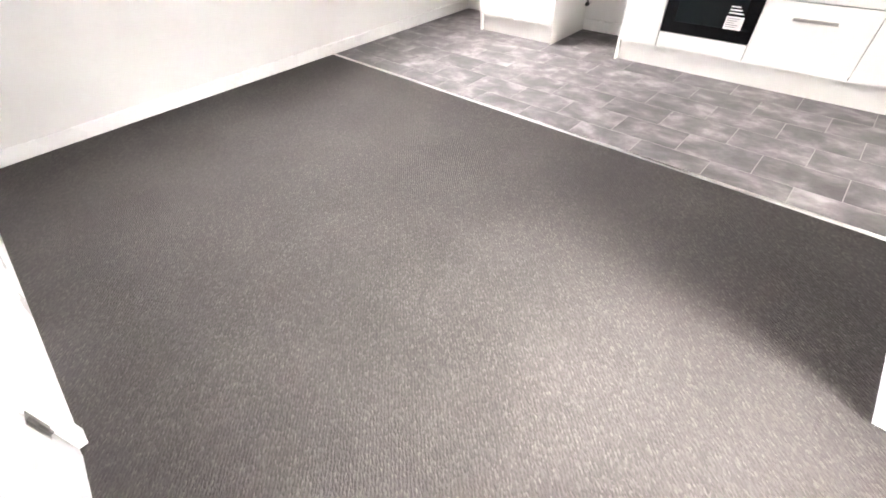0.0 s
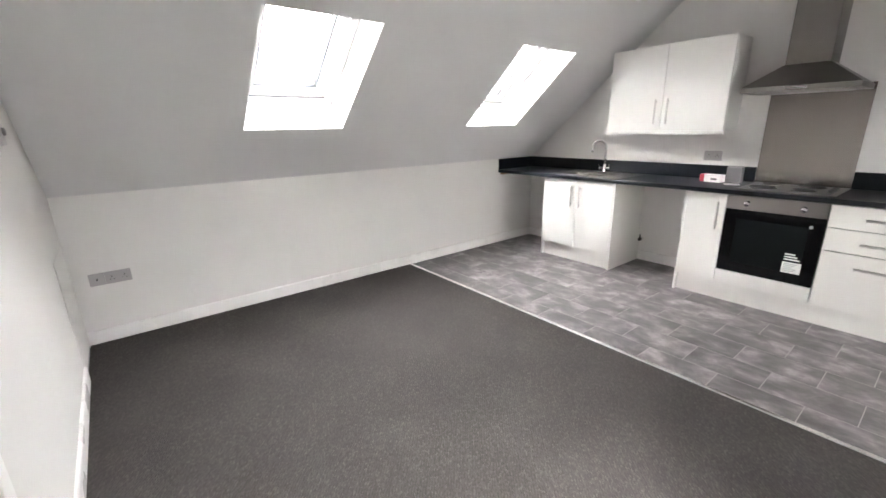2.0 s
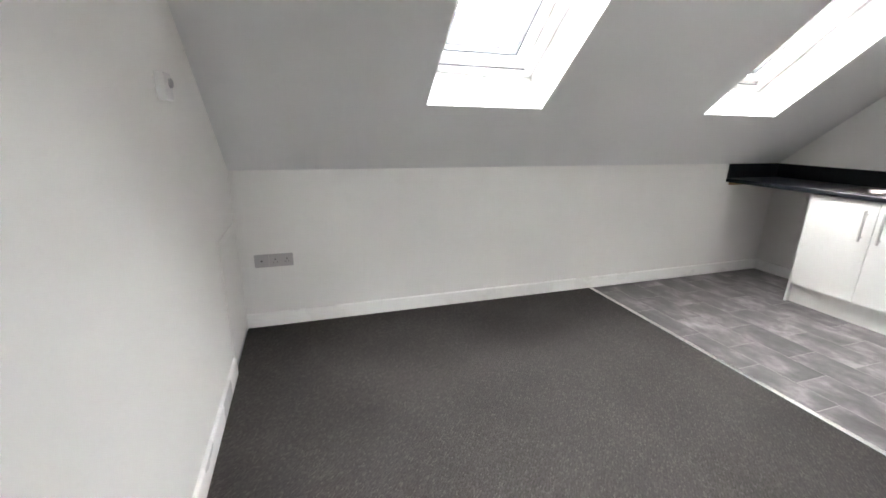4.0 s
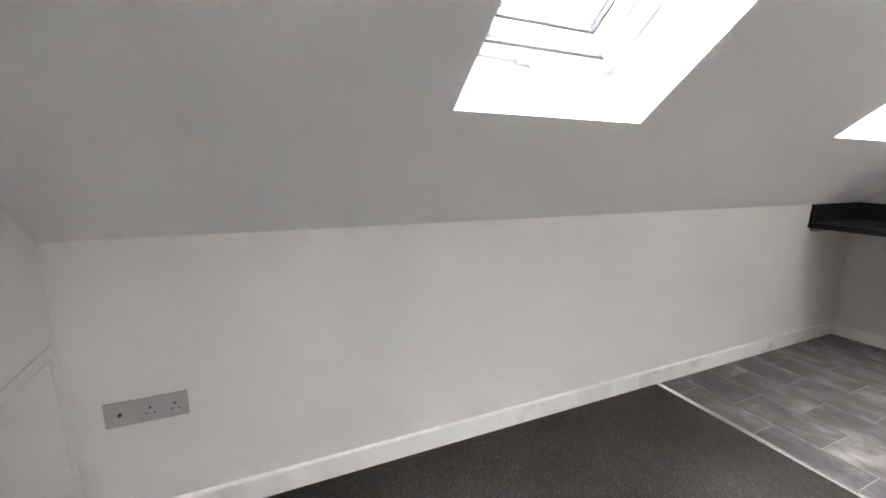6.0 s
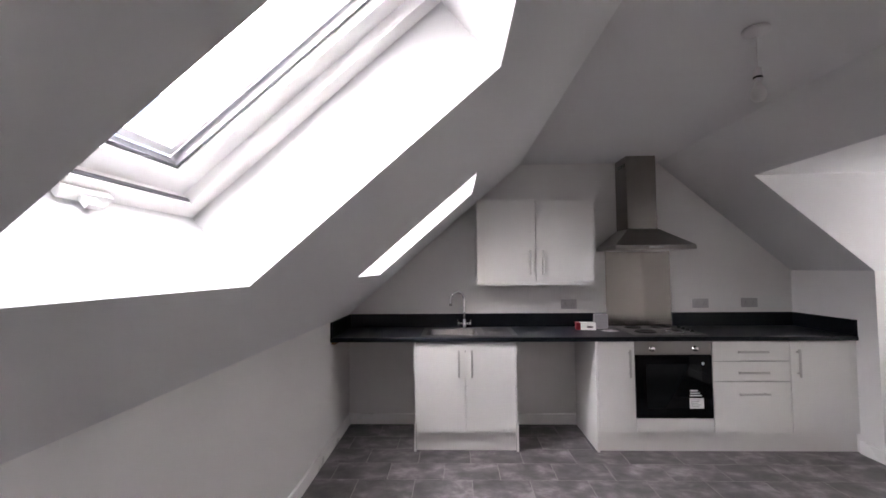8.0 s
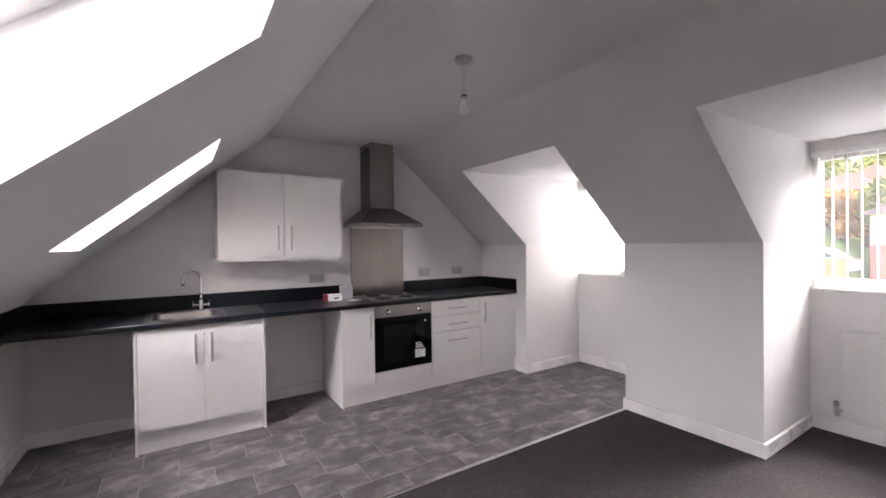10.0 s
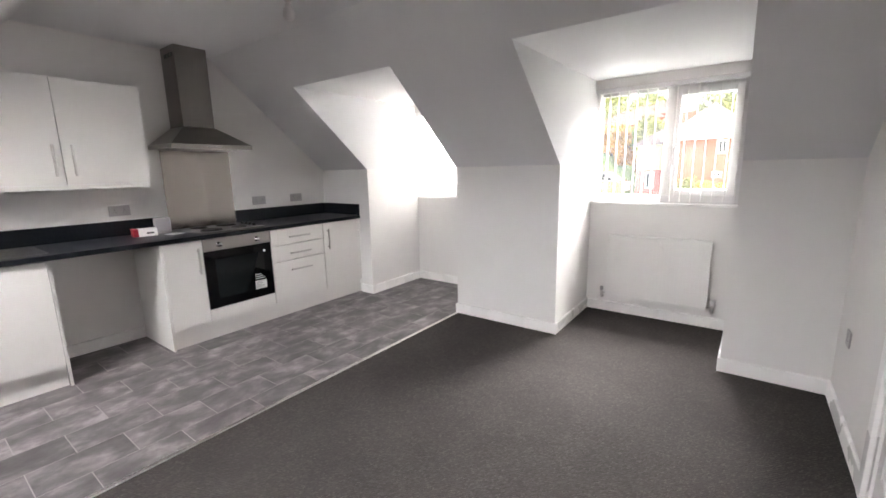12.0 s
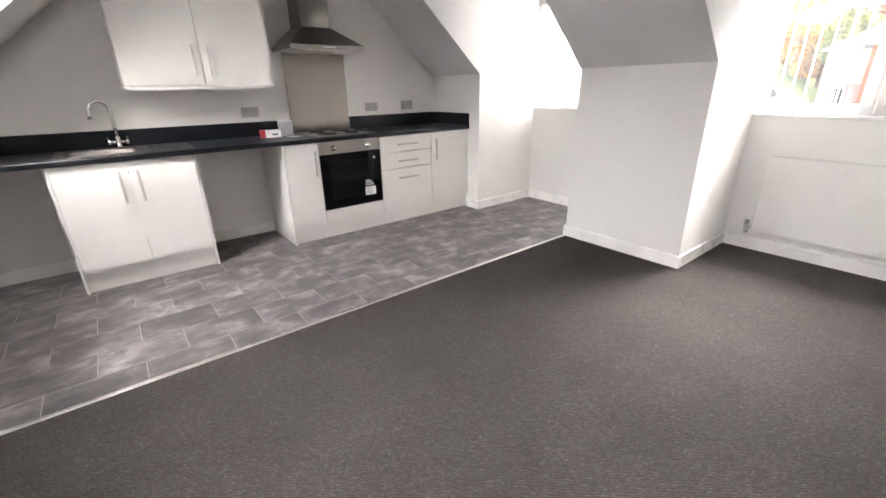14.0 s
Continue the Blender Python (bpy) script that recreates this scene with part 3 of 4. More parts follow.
    part("chain", rod((0, 0, 1.084), (0, half, 1.084), 0.0015, 6, bm=rod((0, 0, 1.084), (0, -half, 1.084), 0.0015, 6)), "plastic", bl, "thin bead chain linking the vanes")


dormer_window(3, c0[1] - 0.003, c1[1] + 0.003, True)
dormer_window(4, c2[1] - 0.003, c3[1] + 0.003, False)

# ---- room door ----
dl = bmesh.new()
LY = -4.652           # face of the leaf at its hinges; it stands a little skew
box(DOOR0, S - 0.14, 0, DOOR0 + 0.03, LY - 0.004, DOORH, 0.002, dl)
box(DOOR1 - 0.03, S - 0.14, 0, DOOR1, S - 0.002, DOORH, 0.002, dl)
box(DOOR0 + 0.03, S - 0.14, DOORH - 0.03, DOOR1 - 0.03, S - 0.002, DOORH, 0.002, dl)
structure("door_lining", dl, "gloss", "white gloss door lining", "door frame")
ar = box(DOOR0 - 0.065, SWY, 0, DOOR0 + 0.004, SWY + 0.03, DOORH + 0.06, 0.006)
box(DOOR1 - 0.006, S + 0.0, 0, DOOR1 + 0.06, S + 0.018, DOORH + 0.06, 0.006, ar)
box(DOOR0 + 0.006, S + 0.0, DOORH - 0.006, DOOR1 - 0.006, S + 0.018, DOORH + 0.06, 0.006, ar)
structure("trim", ar, "gloss", "white architrave round the door", "door frame")
door = thing("door_1", (DOOR0 + 0.033, LY, 0), "white cottage door with upright grooved boards, closed, with a satin lever handle", "door", kind="structure", turn=-5.0)
DW = DOOR1 - DOOR0 - 0.066
part("core", box(0, -0.035, 0.006, DW, -0.012, DOORH - 0.033), "door", door)
part("stile", box(0, -0.012, 0.006, 0.09, 0.0, DOORH - 0.033, 0.003), "door", door)
part("stile", box(DW - 0.09, -0.012, 0.006, DW, 0.0, DOORH - 0.033, 0.003), "door", door)
part("rail", box(0.09, -0.012, 0.006, DW - 0.09, 0.002, 0.205, 0.011), "door", door, "bottom rail")
part("rail", box(0.09, -0.012, DOORH - 0.14, DW - 0.09, 0.0, DOORH - 0.033, 0.003), "door", door, "top rail")
for k in range(6):
    w_ = (DW - 0.18) / 6
    part("plank", box(0.09 + k * w_, -0.012, 0.205, 0.09 + (k + 1) * w_, -0.004, DOORH - 0.14, 0.007), "door", door)
hx_ = DW - 0.062
hp = box(hx_ - 0.02, 0.0, 0.875, hx_ + 0.02, 0.008, 1.04, 0.003)
hd = part("door_handle", hp, "satin", door, "satin lever handle on a long plate")
part("lever", tube([(hx_, 0.006, 0.995), (hx_, 0.042, 0.995), (hx_ - 0.006, 0.053, 0.995), (hx_ - 0.024, 0.058, 0.995), (hx_ - 0.12, 0.056, 0.993)], 0.0095), "satin", hd, smooth=True)
for z in (0.2, 0.93, 1.74):
    hg = part("hinge", box(-0.03, 0.0005, z - 0.05, 0.02, 0.0025, z + 0.05, 0.0008), "satin", door, "steel butt hinge")
    for k in range(5):
        part("knuckle", rod((-0.0015, 0.005, z - 0.05 + k * 0.02), (-0.0015, 0.005, z - 0.032 + k * 0.02), 0.0055, 10), "satin", hg)

# access hatch low in the south wall
ht = thing("access_hatch", (0.02, SWY, 0.0), "flush white painted access panel low in the corner", "hatch", kind="structure")
part("frame", box(0.0, 0.0, 0.0, 0.035, 0.005, 0.735, 0.002, box(0.49, 0.0, 0.0, 0.525, 0.005, 0.735, 0.002, box(0.035, 0, 0.70, 0.49, 0.005, 0.735, 0.002))), "paint", ht)
part("panel", box(0.037, 0.0, 0.03, 0.488, 0.004, 0.698, 0.0015), "paint", ht)
# shade in the slot under the panel, painted as a solid grey strip
part("gap_shade", box(0.036, 0.0, 0.003, 0.489, 0.003, 0.028), "grey_plastic", ht)


# ---- kitchen ----
FY = -0.60


def bar_handle(parent, x, y, z, length, upright=True):
    bm = bmesh.new()
    h = length / 2
    d = Vector((0, 0, 1)) if upright else Vector((1, 0, 0))
    c = Vector((x, y - 0.032, z))
    rod(c - d * h, c + d * h, 0.0085, 14, bm=bm, bevel=0.001)
    for s in (-1, 1):
        e = c + d * s * (h - 0.025)
        rod(e, e + Vector((0, 0.032, 0)), 0.005, 10, bm=bm)
    return part("handle", bm, "satin", parent, "brushed bar handle", smooth=False)


def front(parent, name, x0, x1, z0, z1, label="", y=FY):
    return part(name, box(x0 + 0.002, y, z0 + 0.002, x1 - 0.002, y + 0.018, z1 - 0.002, 0.0012), "unit", parent, label)


def carcass(parent, x0, x1, shelf=True):
    bm = box(x0, -0.57, 0.15, x1, -0.02, 0.168)
    box(x0, -0.57, 0.168, x0 + 0.018, -0.02, 0.872, bm=bm)
    box(x1 - 0.018, -0.57, 0.168, x1, -0.02, 0.872, bm=bm)
    box(x0 + 0.018, -0.04, 0.168, x1 - 0.018, -0.02, 0.872, bm=bm)
    box(x0 + 0.018, -0.578, 0.80, x1 - 0.018, -0.56, 0.872, bm=bm)
    return part("carcass", bm, "carcass", parent)


su = thing("sink_base_unit", (0.677, 0, 0), "glossy white two-door sink base unit with end panels and plinth", "kitchen unit", "kitchen base units")
for x in (0.0, 0.82):
    part("end_panel", box(x, -0.598, 0.0, x + 0.018, -0.016, 0.872, 0.001), "unit", su)
carcass(su, 0.0185, 0.8195)
for a, b, hx in ((0.018, 0.419, 0.366), (0.419, 0.82, 0.47)):
    d = front(su, "door", a, b, 0.153, 0.868)
    bar_handle(d, hx, FY, 0.70, 0.215)
part("plinth", box(0.0185, -0.565, 0.0, 0.8195, -0.55, 0.148, 0.001), "unit", su)

nu = thing("narrow_base_unit", (2.135, 0, 0), "glossy white narrow single-door base unit beside the oven", "kitchen unit", "kitchen base units")
part("end_panel", box(0, -0.598, 0.0, 0.018, -0.016, 0.872, 0.001), "unit", nu)
carcass(nu, 0.0185, 0.307)
d = front(nu, "door", 0.018, 0.308, 0.153, 0.868)
bar_handle(d, 0.262, FY, 0.70, 0.215)

ov = thing("oven", (2.444, 0, 0), "built-in steel and black glass electric oven with an energy sticker", "oven")
part("housing", box(0.002, -0.575, 0.15, 0.602, -0.05, 0.871), "carcass", ov)
part("control_panel", box(0.003, -0.60, 0.765, 0.601, -0.577, 0.868, 0.003), "steel_h", ov, "brushed steel control panel")
dr = part("door", box(0.003, -0.603, 0.267, 0.601, -0.577, 0.762, 0.004), "black_glass", ov, "black glass oven door")
part("window", box(0.085, -0.6045, 0.345, 0.52, -0.6032, 0.69, 0.0005), "oven_window", dr, "darker see-through oven window")
part("badge", rod((0.53, -0.603, 0.695), (0.53, -0.6055, 0.695), 0.011, 20), "paper", dr, "small round white sticker")
st = part("energy_sticker", box(0.415, -0.6056, 0.345, 0.525, -0.6048, 0.425), "paper", dr, "white energy label")
for k in range(5):
    part("print_line", box(0.425, -0.6062, 0.410 - k * 0.013, 0.50 - 0.012 * (k % 3), -0.6057, 0.415 - k * 0.013), "grey_plastic", st)
for k in range(3):
    part("print_line", box(0.42, -0.6056, 0.44 + k * 0.019, 0.51 - 0.015 * k, -0.6048, 0.449 + k * 0.019), "paper", dr)
for x in (0.135, 0.472):
    kb = part("knob", lathe([(0.024, 0), (0.024, 0.004), (0.019, 0.006), (0.018, 0.024), (0.014, 0.028)], 24), "chrome", ov, smooth=True)
    kb.matrix_basis = pose(x, -0.60, 0.812, 90, 0, 0)
part("lower_panel", box(0.003, -0.60, 0.155, 0.601, -0.58, 0.262, 0.0015), "unit", ov, "white filler panel under the oven")

du = thing("drawer_unit", (3.05, 0, 0), "glossy white three-drawer base unit with bar handles", "kitchen unit", "kitchen base units")
carcass(du, 0.0, 0.600)
for z0, z1 in ((0.714, 0.868), (0.555, 0.711), (0.153, 0.552)):
    d = front(du, "drawer", 0.0, 0.603, z0, z1)
    bar_handle(d, 0.30, FY, {0.714: 0.787, 0.555: 0.625, 0.153: 0.46}[z0], 0.235, False)
eu = thing("corner_base_unit", (3.655, 0, 0), "glossy white single-door base unit against the wall", "kitchen unit", "kitchen base units")
carcass(eu, 0.0, 0.45)
d = front(eu, "door", 0.0, 0.458, 0.153, 0.868)
bar_handle(d, 0.05, FY, 0.70, 0.215)
part("filler", box(0.459, -0.597, 0.15, W - 3.655 - 0.001, -0.58, 0.872), "unit", eu)
pl = thing("plinth", (2.153, 0, 0), "long glossy white plinth under the base units", "plinth")
part("board", box(0.001, -0.565, 0.0, W - 2.153 - 0.001, -0.55, 0.149, 0.001), "unit", pl)

wt = thing("worktop", (0, 0, 0), "charcoal laminate kitchen worktop with matching upstands", "worktop")
SX0, SX1, SY0, SY1 = 0.76, 1.22, -0.52, -0.13
wb = bmesh.new()
for x0, x1, y0, y1 in ((0.001, SX0, -0.62, -0.001), (SX1, W - 0.001, -0.62, -0.001), (SX0, SX1, -0.62, SY0), (SX0, SX1, SY1, -0.001)):
    box(x0, y0, 0.873, x1, y1, 0.908, bm=wb)
part("slab", wb, "worktop", wt)
part("front_edge", prism([(-0.62, 0.873), (-0.624, 0.877), (-0.624, 0.902), (-0.62, 0.908)], 0.001, W - 0.001, "x"), "worktop", wt)
for x0, x1 in ((0.02, 2.441), (3.05, W - 0.02)):
    part("upstand", box(x0, -0.02, 0.9085, x1, -0.001, 1.034, 0.002), "worktop", wt)
part("upstand", box(0.001, -0.62, 0.9085, 0.019, -0.001, 1.034, 0.002), "worktop", wt)
part("upstand", box(W - 0.019, -0.62, 0.9085, W - 0.001, -0.001, 1.034, 0.002), "worktop", wt)

bt = thing("batten", (0, 0, 0), "bare brown timber batten under the end of the worktop", "batten")
part("strip", box(0.001, -0.585, 0.848, 0.032, -0.05, 0.8725, 0.001), "fence", bt)

# inset sink
sk = thing("sink", (0, 0, 0), "stainless steel inset sink with a ribbed drainer in the charcoal worktop", "sink")
rim = bmesh.new()
x0, x1, y0, y1, zt = 0.73, 1.53, -0.56, -0.09, 0.913
bx0, bx1, by0, by1 = SX0 + 0.012, SX1 - 0.02, SY0 + 0.01, SY1 - 0.03
for a, b, c, d_ in ((x0, bx0, y0, y1), (bx0, bx1, y0, by0), (bx0, bx1, by1, y1), (bx1, bx1 + 0.03, y0, y1)):
    box(a, c, 0.9085, b, d_, zt, bm=rim)
part("rim", rim, "sink", sk)
bw = bmesh.new()
rings = []
for inset, z in ((0, zt), (0.006, 0.905), (0.012, 0.80), (0.03, 0.765), (0.06, 0.758)):
    ring = []
    for cx, cy, a0 in ((bx1 - 0.05, by1 - 0.05, 0), (bx0 + 0.05, by1 - 0.05, 90), (bx0 + 0.05, by0 + 0.05, 180), (bx1 - 0.05, by0 + 0.05, 270)):
        for k in range(5):
            a = radians(a0 + k * 22.5)
            r_ = max(0.05 - inset * 0.6, 0.02)
            ix, iy = (cx - (bx0 + bx1) / 2), (cy - (by0 + by1) / 2)
            sx, sy = math.copysign(inset, ix), math.copysign(inset, iy)
            ring.append(bw.verts.new((cx - sx * 0.6 + r_ * math.cos(a), cy - sy * 0.6 + r_ * math.sin(a), z)))
    rings.append(ring)
for a, b in zip(rings, rings[1:]):
    for j in range(20):
        bw.faces.new((a[j], a[(j + 1) % 20], b[(j + 1) % 20], b[j]))
bw.faces.new(rings[-1])
bmesh.ops.solidify(bw, geom=bw.faces[:], thickness=0.0012)
part("bowl", bw, "sink", sk, "deep square bowl", smooth=True)
part("waste", lathe([(0.04, 0.7595), (0.04, 0.762), (0.03, 0.762), (0.01, 0.761)], 20, ((bx0 + bx1) / 2, (by0 + by1) / 2, 0)), "chrome", sk)
dn = box(bx1 + 0.03, y0, 0.9085, x1, y1, 0.9105)
box(bx1 + 0.03, y0, 0.9105, x1, y0 + 0.015, zt, bm=dn)
box(bx1 + 0.03, y1 - 0.015, 0.9105, x1, y1, zt, bm=dn)
box(x1 - 0.015, y0 + 0.015, 0.9105, x1, y1 - 0.015, zt, bm=dn)
dn = part("drainer", dn, "sink", sk, "ribbed drainer")
for k in range(8):
    yy = y0 + 0.06 + k * 0.05
    part("rib", box(bx1 + 0.06, yy, 0.9106, x1 - 0.04, yy + 0.012, 0.9135, 0.001, None, 1), "sink", dn)

tp = thing("tap", (1.10, -0.115, 0.9135), "chrome swan-neck kitchen mixer tap with two levers", "tap")
part("base", lathe([(0.028, 0), (0.028, 0.006), (0.02, 0.01), (0.018, 0.05), (0.016, 0.075), (0.011, 0.085)], 20), "chrome", tp, smooth=True)
pts = [(0, 0, 0.08), (0, 0, 0.15), (0, 0, 0.23)] + [(-0.062 + 0.062 * math.cos(radians(a)), -0.03 + 0.03 * math.cos(radians(a)), 0.26 + 0.072 * math.sin(radians(a))) for a in range(0, 181, 20)] + [(-0.125, -0.061, 0.235), (-0.126, -0.062, 0.21)]
part("spout", tube(pts, 0.0125, 14), "chrome", tp, smooth=True)
part("crossbar", rod((-0.045, 0, 0.04), (0.045, 0, 0.04), 0.011, 14), "chrome", tp, smooth=True)
for s in (-1, 1):
    bm = rod((s * 0.045, 0, 0.04), (s * 0.062, 0, 0.04), 0.017, 16, bevel=0.002)
    rod((s * 0.053, 0, 0.045), (s * 0.06, -0.02, 0.075), 0.004, 8, bm=bm)
    part("lever", bm, "chrome", tp)

# hob
hb = thing("hob", (2.47, -0.555, 0.9085), "steel electric hob with four black sealed plates", "hob")
part("plate", box(0, 0, 0, 0.58, 0.50, 0.008, 0.003), "sink", hb, "pressed steel hob plate")
for x, y, r in ((0.14, 0.125, 0.09), (0.14, 0.37, 0.073), (0.385, 0.125, 0.073), (0.385, 0.37, 0.09)):
    h1 = part("hotplate", lathe([(r - 0.01, 0.010), (r - 0.01, 0.019), (r - 0.013, 0.021), (r * 0.3, 0.021), (r * 0.28, 0.0195)], 32, (x, y, 0)), "iron", hb, smooth=False)
    part("ring", lathe([(r, 0.0082), (r, 0.011), (r - 0.008, 0.0125), (r - 0.011, 0.012)], 32, (x, y, 0)), "chrome", h1, "bright steel ring")
for k in range(4):
    part("knob", lathe([(0.018, 0), (0.018, 0.004), (0.014, 0.006), (0.013, 0.02), (0.01, 0.022)], 18, (0.53, 0.13 + k * 0.07, 0.008)), "black", hb)

sb = thing("splashback", (2.443, 0, 0), "brushed stainless steel splashback behind the hob", "splashback")
part("sheet", box(0, -0.006, 0.9105, 0.605, -0.0005, 1.66, 0.0008), "steel_sheet", sb)

hd_ = thing("cooker_hood", (2.70, 0, 0), "brushed stainless steel chimney cooker hood", "cooker hood")
HX0, HX1 = -0.335, 0.335
part("lip", box(HX0, -0.475, 1.612, HX1, -0.003, 1.645, 0.002), "steel_h", hd_)
bm = bmesh.new()
lo = [bm.verts.new(p) for p in ((HX0, -0.475, 1.646), (HX1, -0.475, 1.646), (HX1, -0.003, 1.646), (HX0, -0.003, 1.646))]
hi = [bm.verts.new(p) for p in ((-0.145, -0.27, 1.80), (0.123, -0.27, 1.80), (0.123, -0.003, 1.80), (-0.145, -0.003, 1.80))]
bm.faces.new(lo[::-1]), bm.faces.new(hi)
for k in range(4):
    bm.faces.new((lo[k], lo[(k + 1) % 4], hi[(k + 1) % 4], hi[k]))
part("canopy", bm, "steel_h", hd_)
part("chimney", box(-0.14, -0.265, 1.80, 0.118, -0.003, TOP - 0.002, 0.002), "steel", hd_)
vt = bmesh.new()
for k in range(3):
    box(-0.142, -0.23 + k * 0.06, 2.37, -0.1395, -0.19 + k * 0.06, 2.40, bm=vt)
part("vent", vt, "black", hd_)
part("filter", box(-0.25, -0.43, 1.606, 0.25, -0.06, 1.6115), "satin", hd_, "grease filter")
part("switch", box(-0.06, -0.4775, 1.622, 0.06, -0.4752, 1.636, 0.001), "chrome", hd_)

wc = thing("wall_cabinet", (1.215, 0, 0), "glossy white two-door wall cabinet hung above the worktop", "kitchen unit")
CW = 1.03
bm = box(0, -0.30, 1.338, CW, -0.001, 1.356)
box(0, -0.30, 2.048, CW, -0.001, 2.066, bm=bm)
box(0, -0.30, 1.356, 0.018, -0.001, 2.048, bm=bm)
box(CW - 0.018, -0.30, 1.356, CW, -0.001, 2.048, bm=bm)
box(0.018, -0.012, 1.356, CW - 0.018, -0.001, 2.048, bm=bm)
part("carcass", bm, "carcass", wc)
for a, b, hx in ((0, CW / 2, CW / 2 - 0.05), (CW / 2, CW, CW / 2 + 0.055)):
    d = front(wc, "door", a, b, 1.346, 2.066, y=-0.322)
    bar_handle(d, hx, -0.322, 1.51, 0.215)
part("light_rail", box(0.0, -0.316, 1.312, CW, -0.30, 1.336, 0.001), "unit", wc)

# small things on the worktop
rb = thing("cardboard_box", (2.18, -0.20, 0.9085), "small white and red cardboard box beside a grey one", "box", turn=-8)
part("carton", box(-0.075, -0.045, 0, 0.085, 0.045, 0.062, 0.0015), "paper", rb)
part("end_sleeve", box(-0.082, -0.047, 0, -0.045, 0.047, 0.0635, 0.001), "red_card", rb)
part("print", box(0.01, -0.0462, 0.02, 0.06, -0.0452, 0.034), "dark_print", rb)
gb = thing("heat_alarm", (2.335, -0.15, 0.9085), "light grey boxed alarm standing against the upstand", "alarm box", turn=-8)
part("body", box(-0.062, -0.03, 0, 0.062, 0.014, 0.135, 0.014), "socket", gb)
part("face", box(-0.053, -0.0315, 0.009, 0.053, -0.0295, 0.126, 0.0008), "grey_plastic", gb)
lf = thing("instruction_leaflet", (2.37, -0.30, 0.9085), "folded white instruction leaflet at the edge of the hob", "leaflet", turn=20)
part("sheet", box(-0.06, -0.045, 0, 0.05, 0.05, 0.003, 0.0008), "paper", lf)


# ---- fittings ----
def socket(at, turn, gangs, label, mat="socket", name="socket"):
    w = 0.147 if gangs == 2 else 0.086
    so = thing(name, at, label, name.replace("_", " "), turn=turn)
    part("plate", box(-w / 2, -0.009, -0.043, w / 2, -0.0005, 0.043, 0.003), mat, so)
    if name == "socket":
        for g in range(gangs):
            x = (g - (gangs - 1) / 2) * 0.07
            bm = box(x - 0.0035, -0.0098, 0.004, x + 0.0035, -0.0088, 0.012)
            for s in (-1, 1):
                box(x + s * 0.011 - 0.0035, -0.0098, -0.014, x + s * 0.011 + 0.0035, -0.0088, -0.010, bm=bm)
            part("pin_hole", bm, "black", so)
            part("rocker", box(x - 0.006, -0.013, 0.018, x + 0.006, -0.009, 0.034, 0.001), mat, so)
    return so


socket((2.093, 0, 1.117), 0, 2, "pale grey double wall socket above the worktop")
socket((3.318, 0, 1.118), 0, 2, "pale grey double wall socket beside the splashback above the worktop")
socket((3.768, 0, 1.122), 0, 2, "pale grey double wall socket in the corner above the worktop")
socket((0, -4.412, 0.458), 90, 2, "pale grey double wall socket low on the knee wall")
so = socket((0, -4.5295, 0.458), 90, 1, "pale grey single television outlet beside the double socket", name="aerial_outlet")
part("port", rod((0, -0.009, 0), (0, -0.014, 0), 0.006, 12), "black", so)
socket((3.87, S, 0.47), 180, 1, "pale grey single wall socket low beside the door")
ls = socket((3.40, S, 1.18), 180, 1, "pale grey light switch beside the door", name="light_switch")
part("rocker", box(-0.008, -0.013, -0.013, 0.008, -0.009, 0.013, 0.001), "socket", ls)
th = thing("thermostat", (1.08, SWY, 1.418), "small white wall thermostat with a round dial", "thermostat", turn=180)
part("body", box(-0.045, -0.028, -0.043, 0.045, -0.0005, 0.043, 0.004), "plastic", th)
part("dial", lathe([(0.016, 0), (0.016, 0.006), (0.012, 0.009)], 20), "grey_plastic", th).matrix_basis = pose(0.015, -0.028, 0.012, 90, 0, 0)
fs = thing("water_valve", (1.545, -0.02, 0.235), "dark appliance valve on the wall in the empty machine space", "valve")
part("pipe", rod((0, 0.019, 0), (0, -0.03, 0), 0.011, 12), "chrome", fs)
part("cap", rod((0, -0.03, 0), (0, -0.055, 0), 0.019, 14, bevel=0.003), "black", fs)
part("lever", box(-0.005, -0.05, 0.015, 0.005, -0.035, 0.05, 0.002), "black", fs)


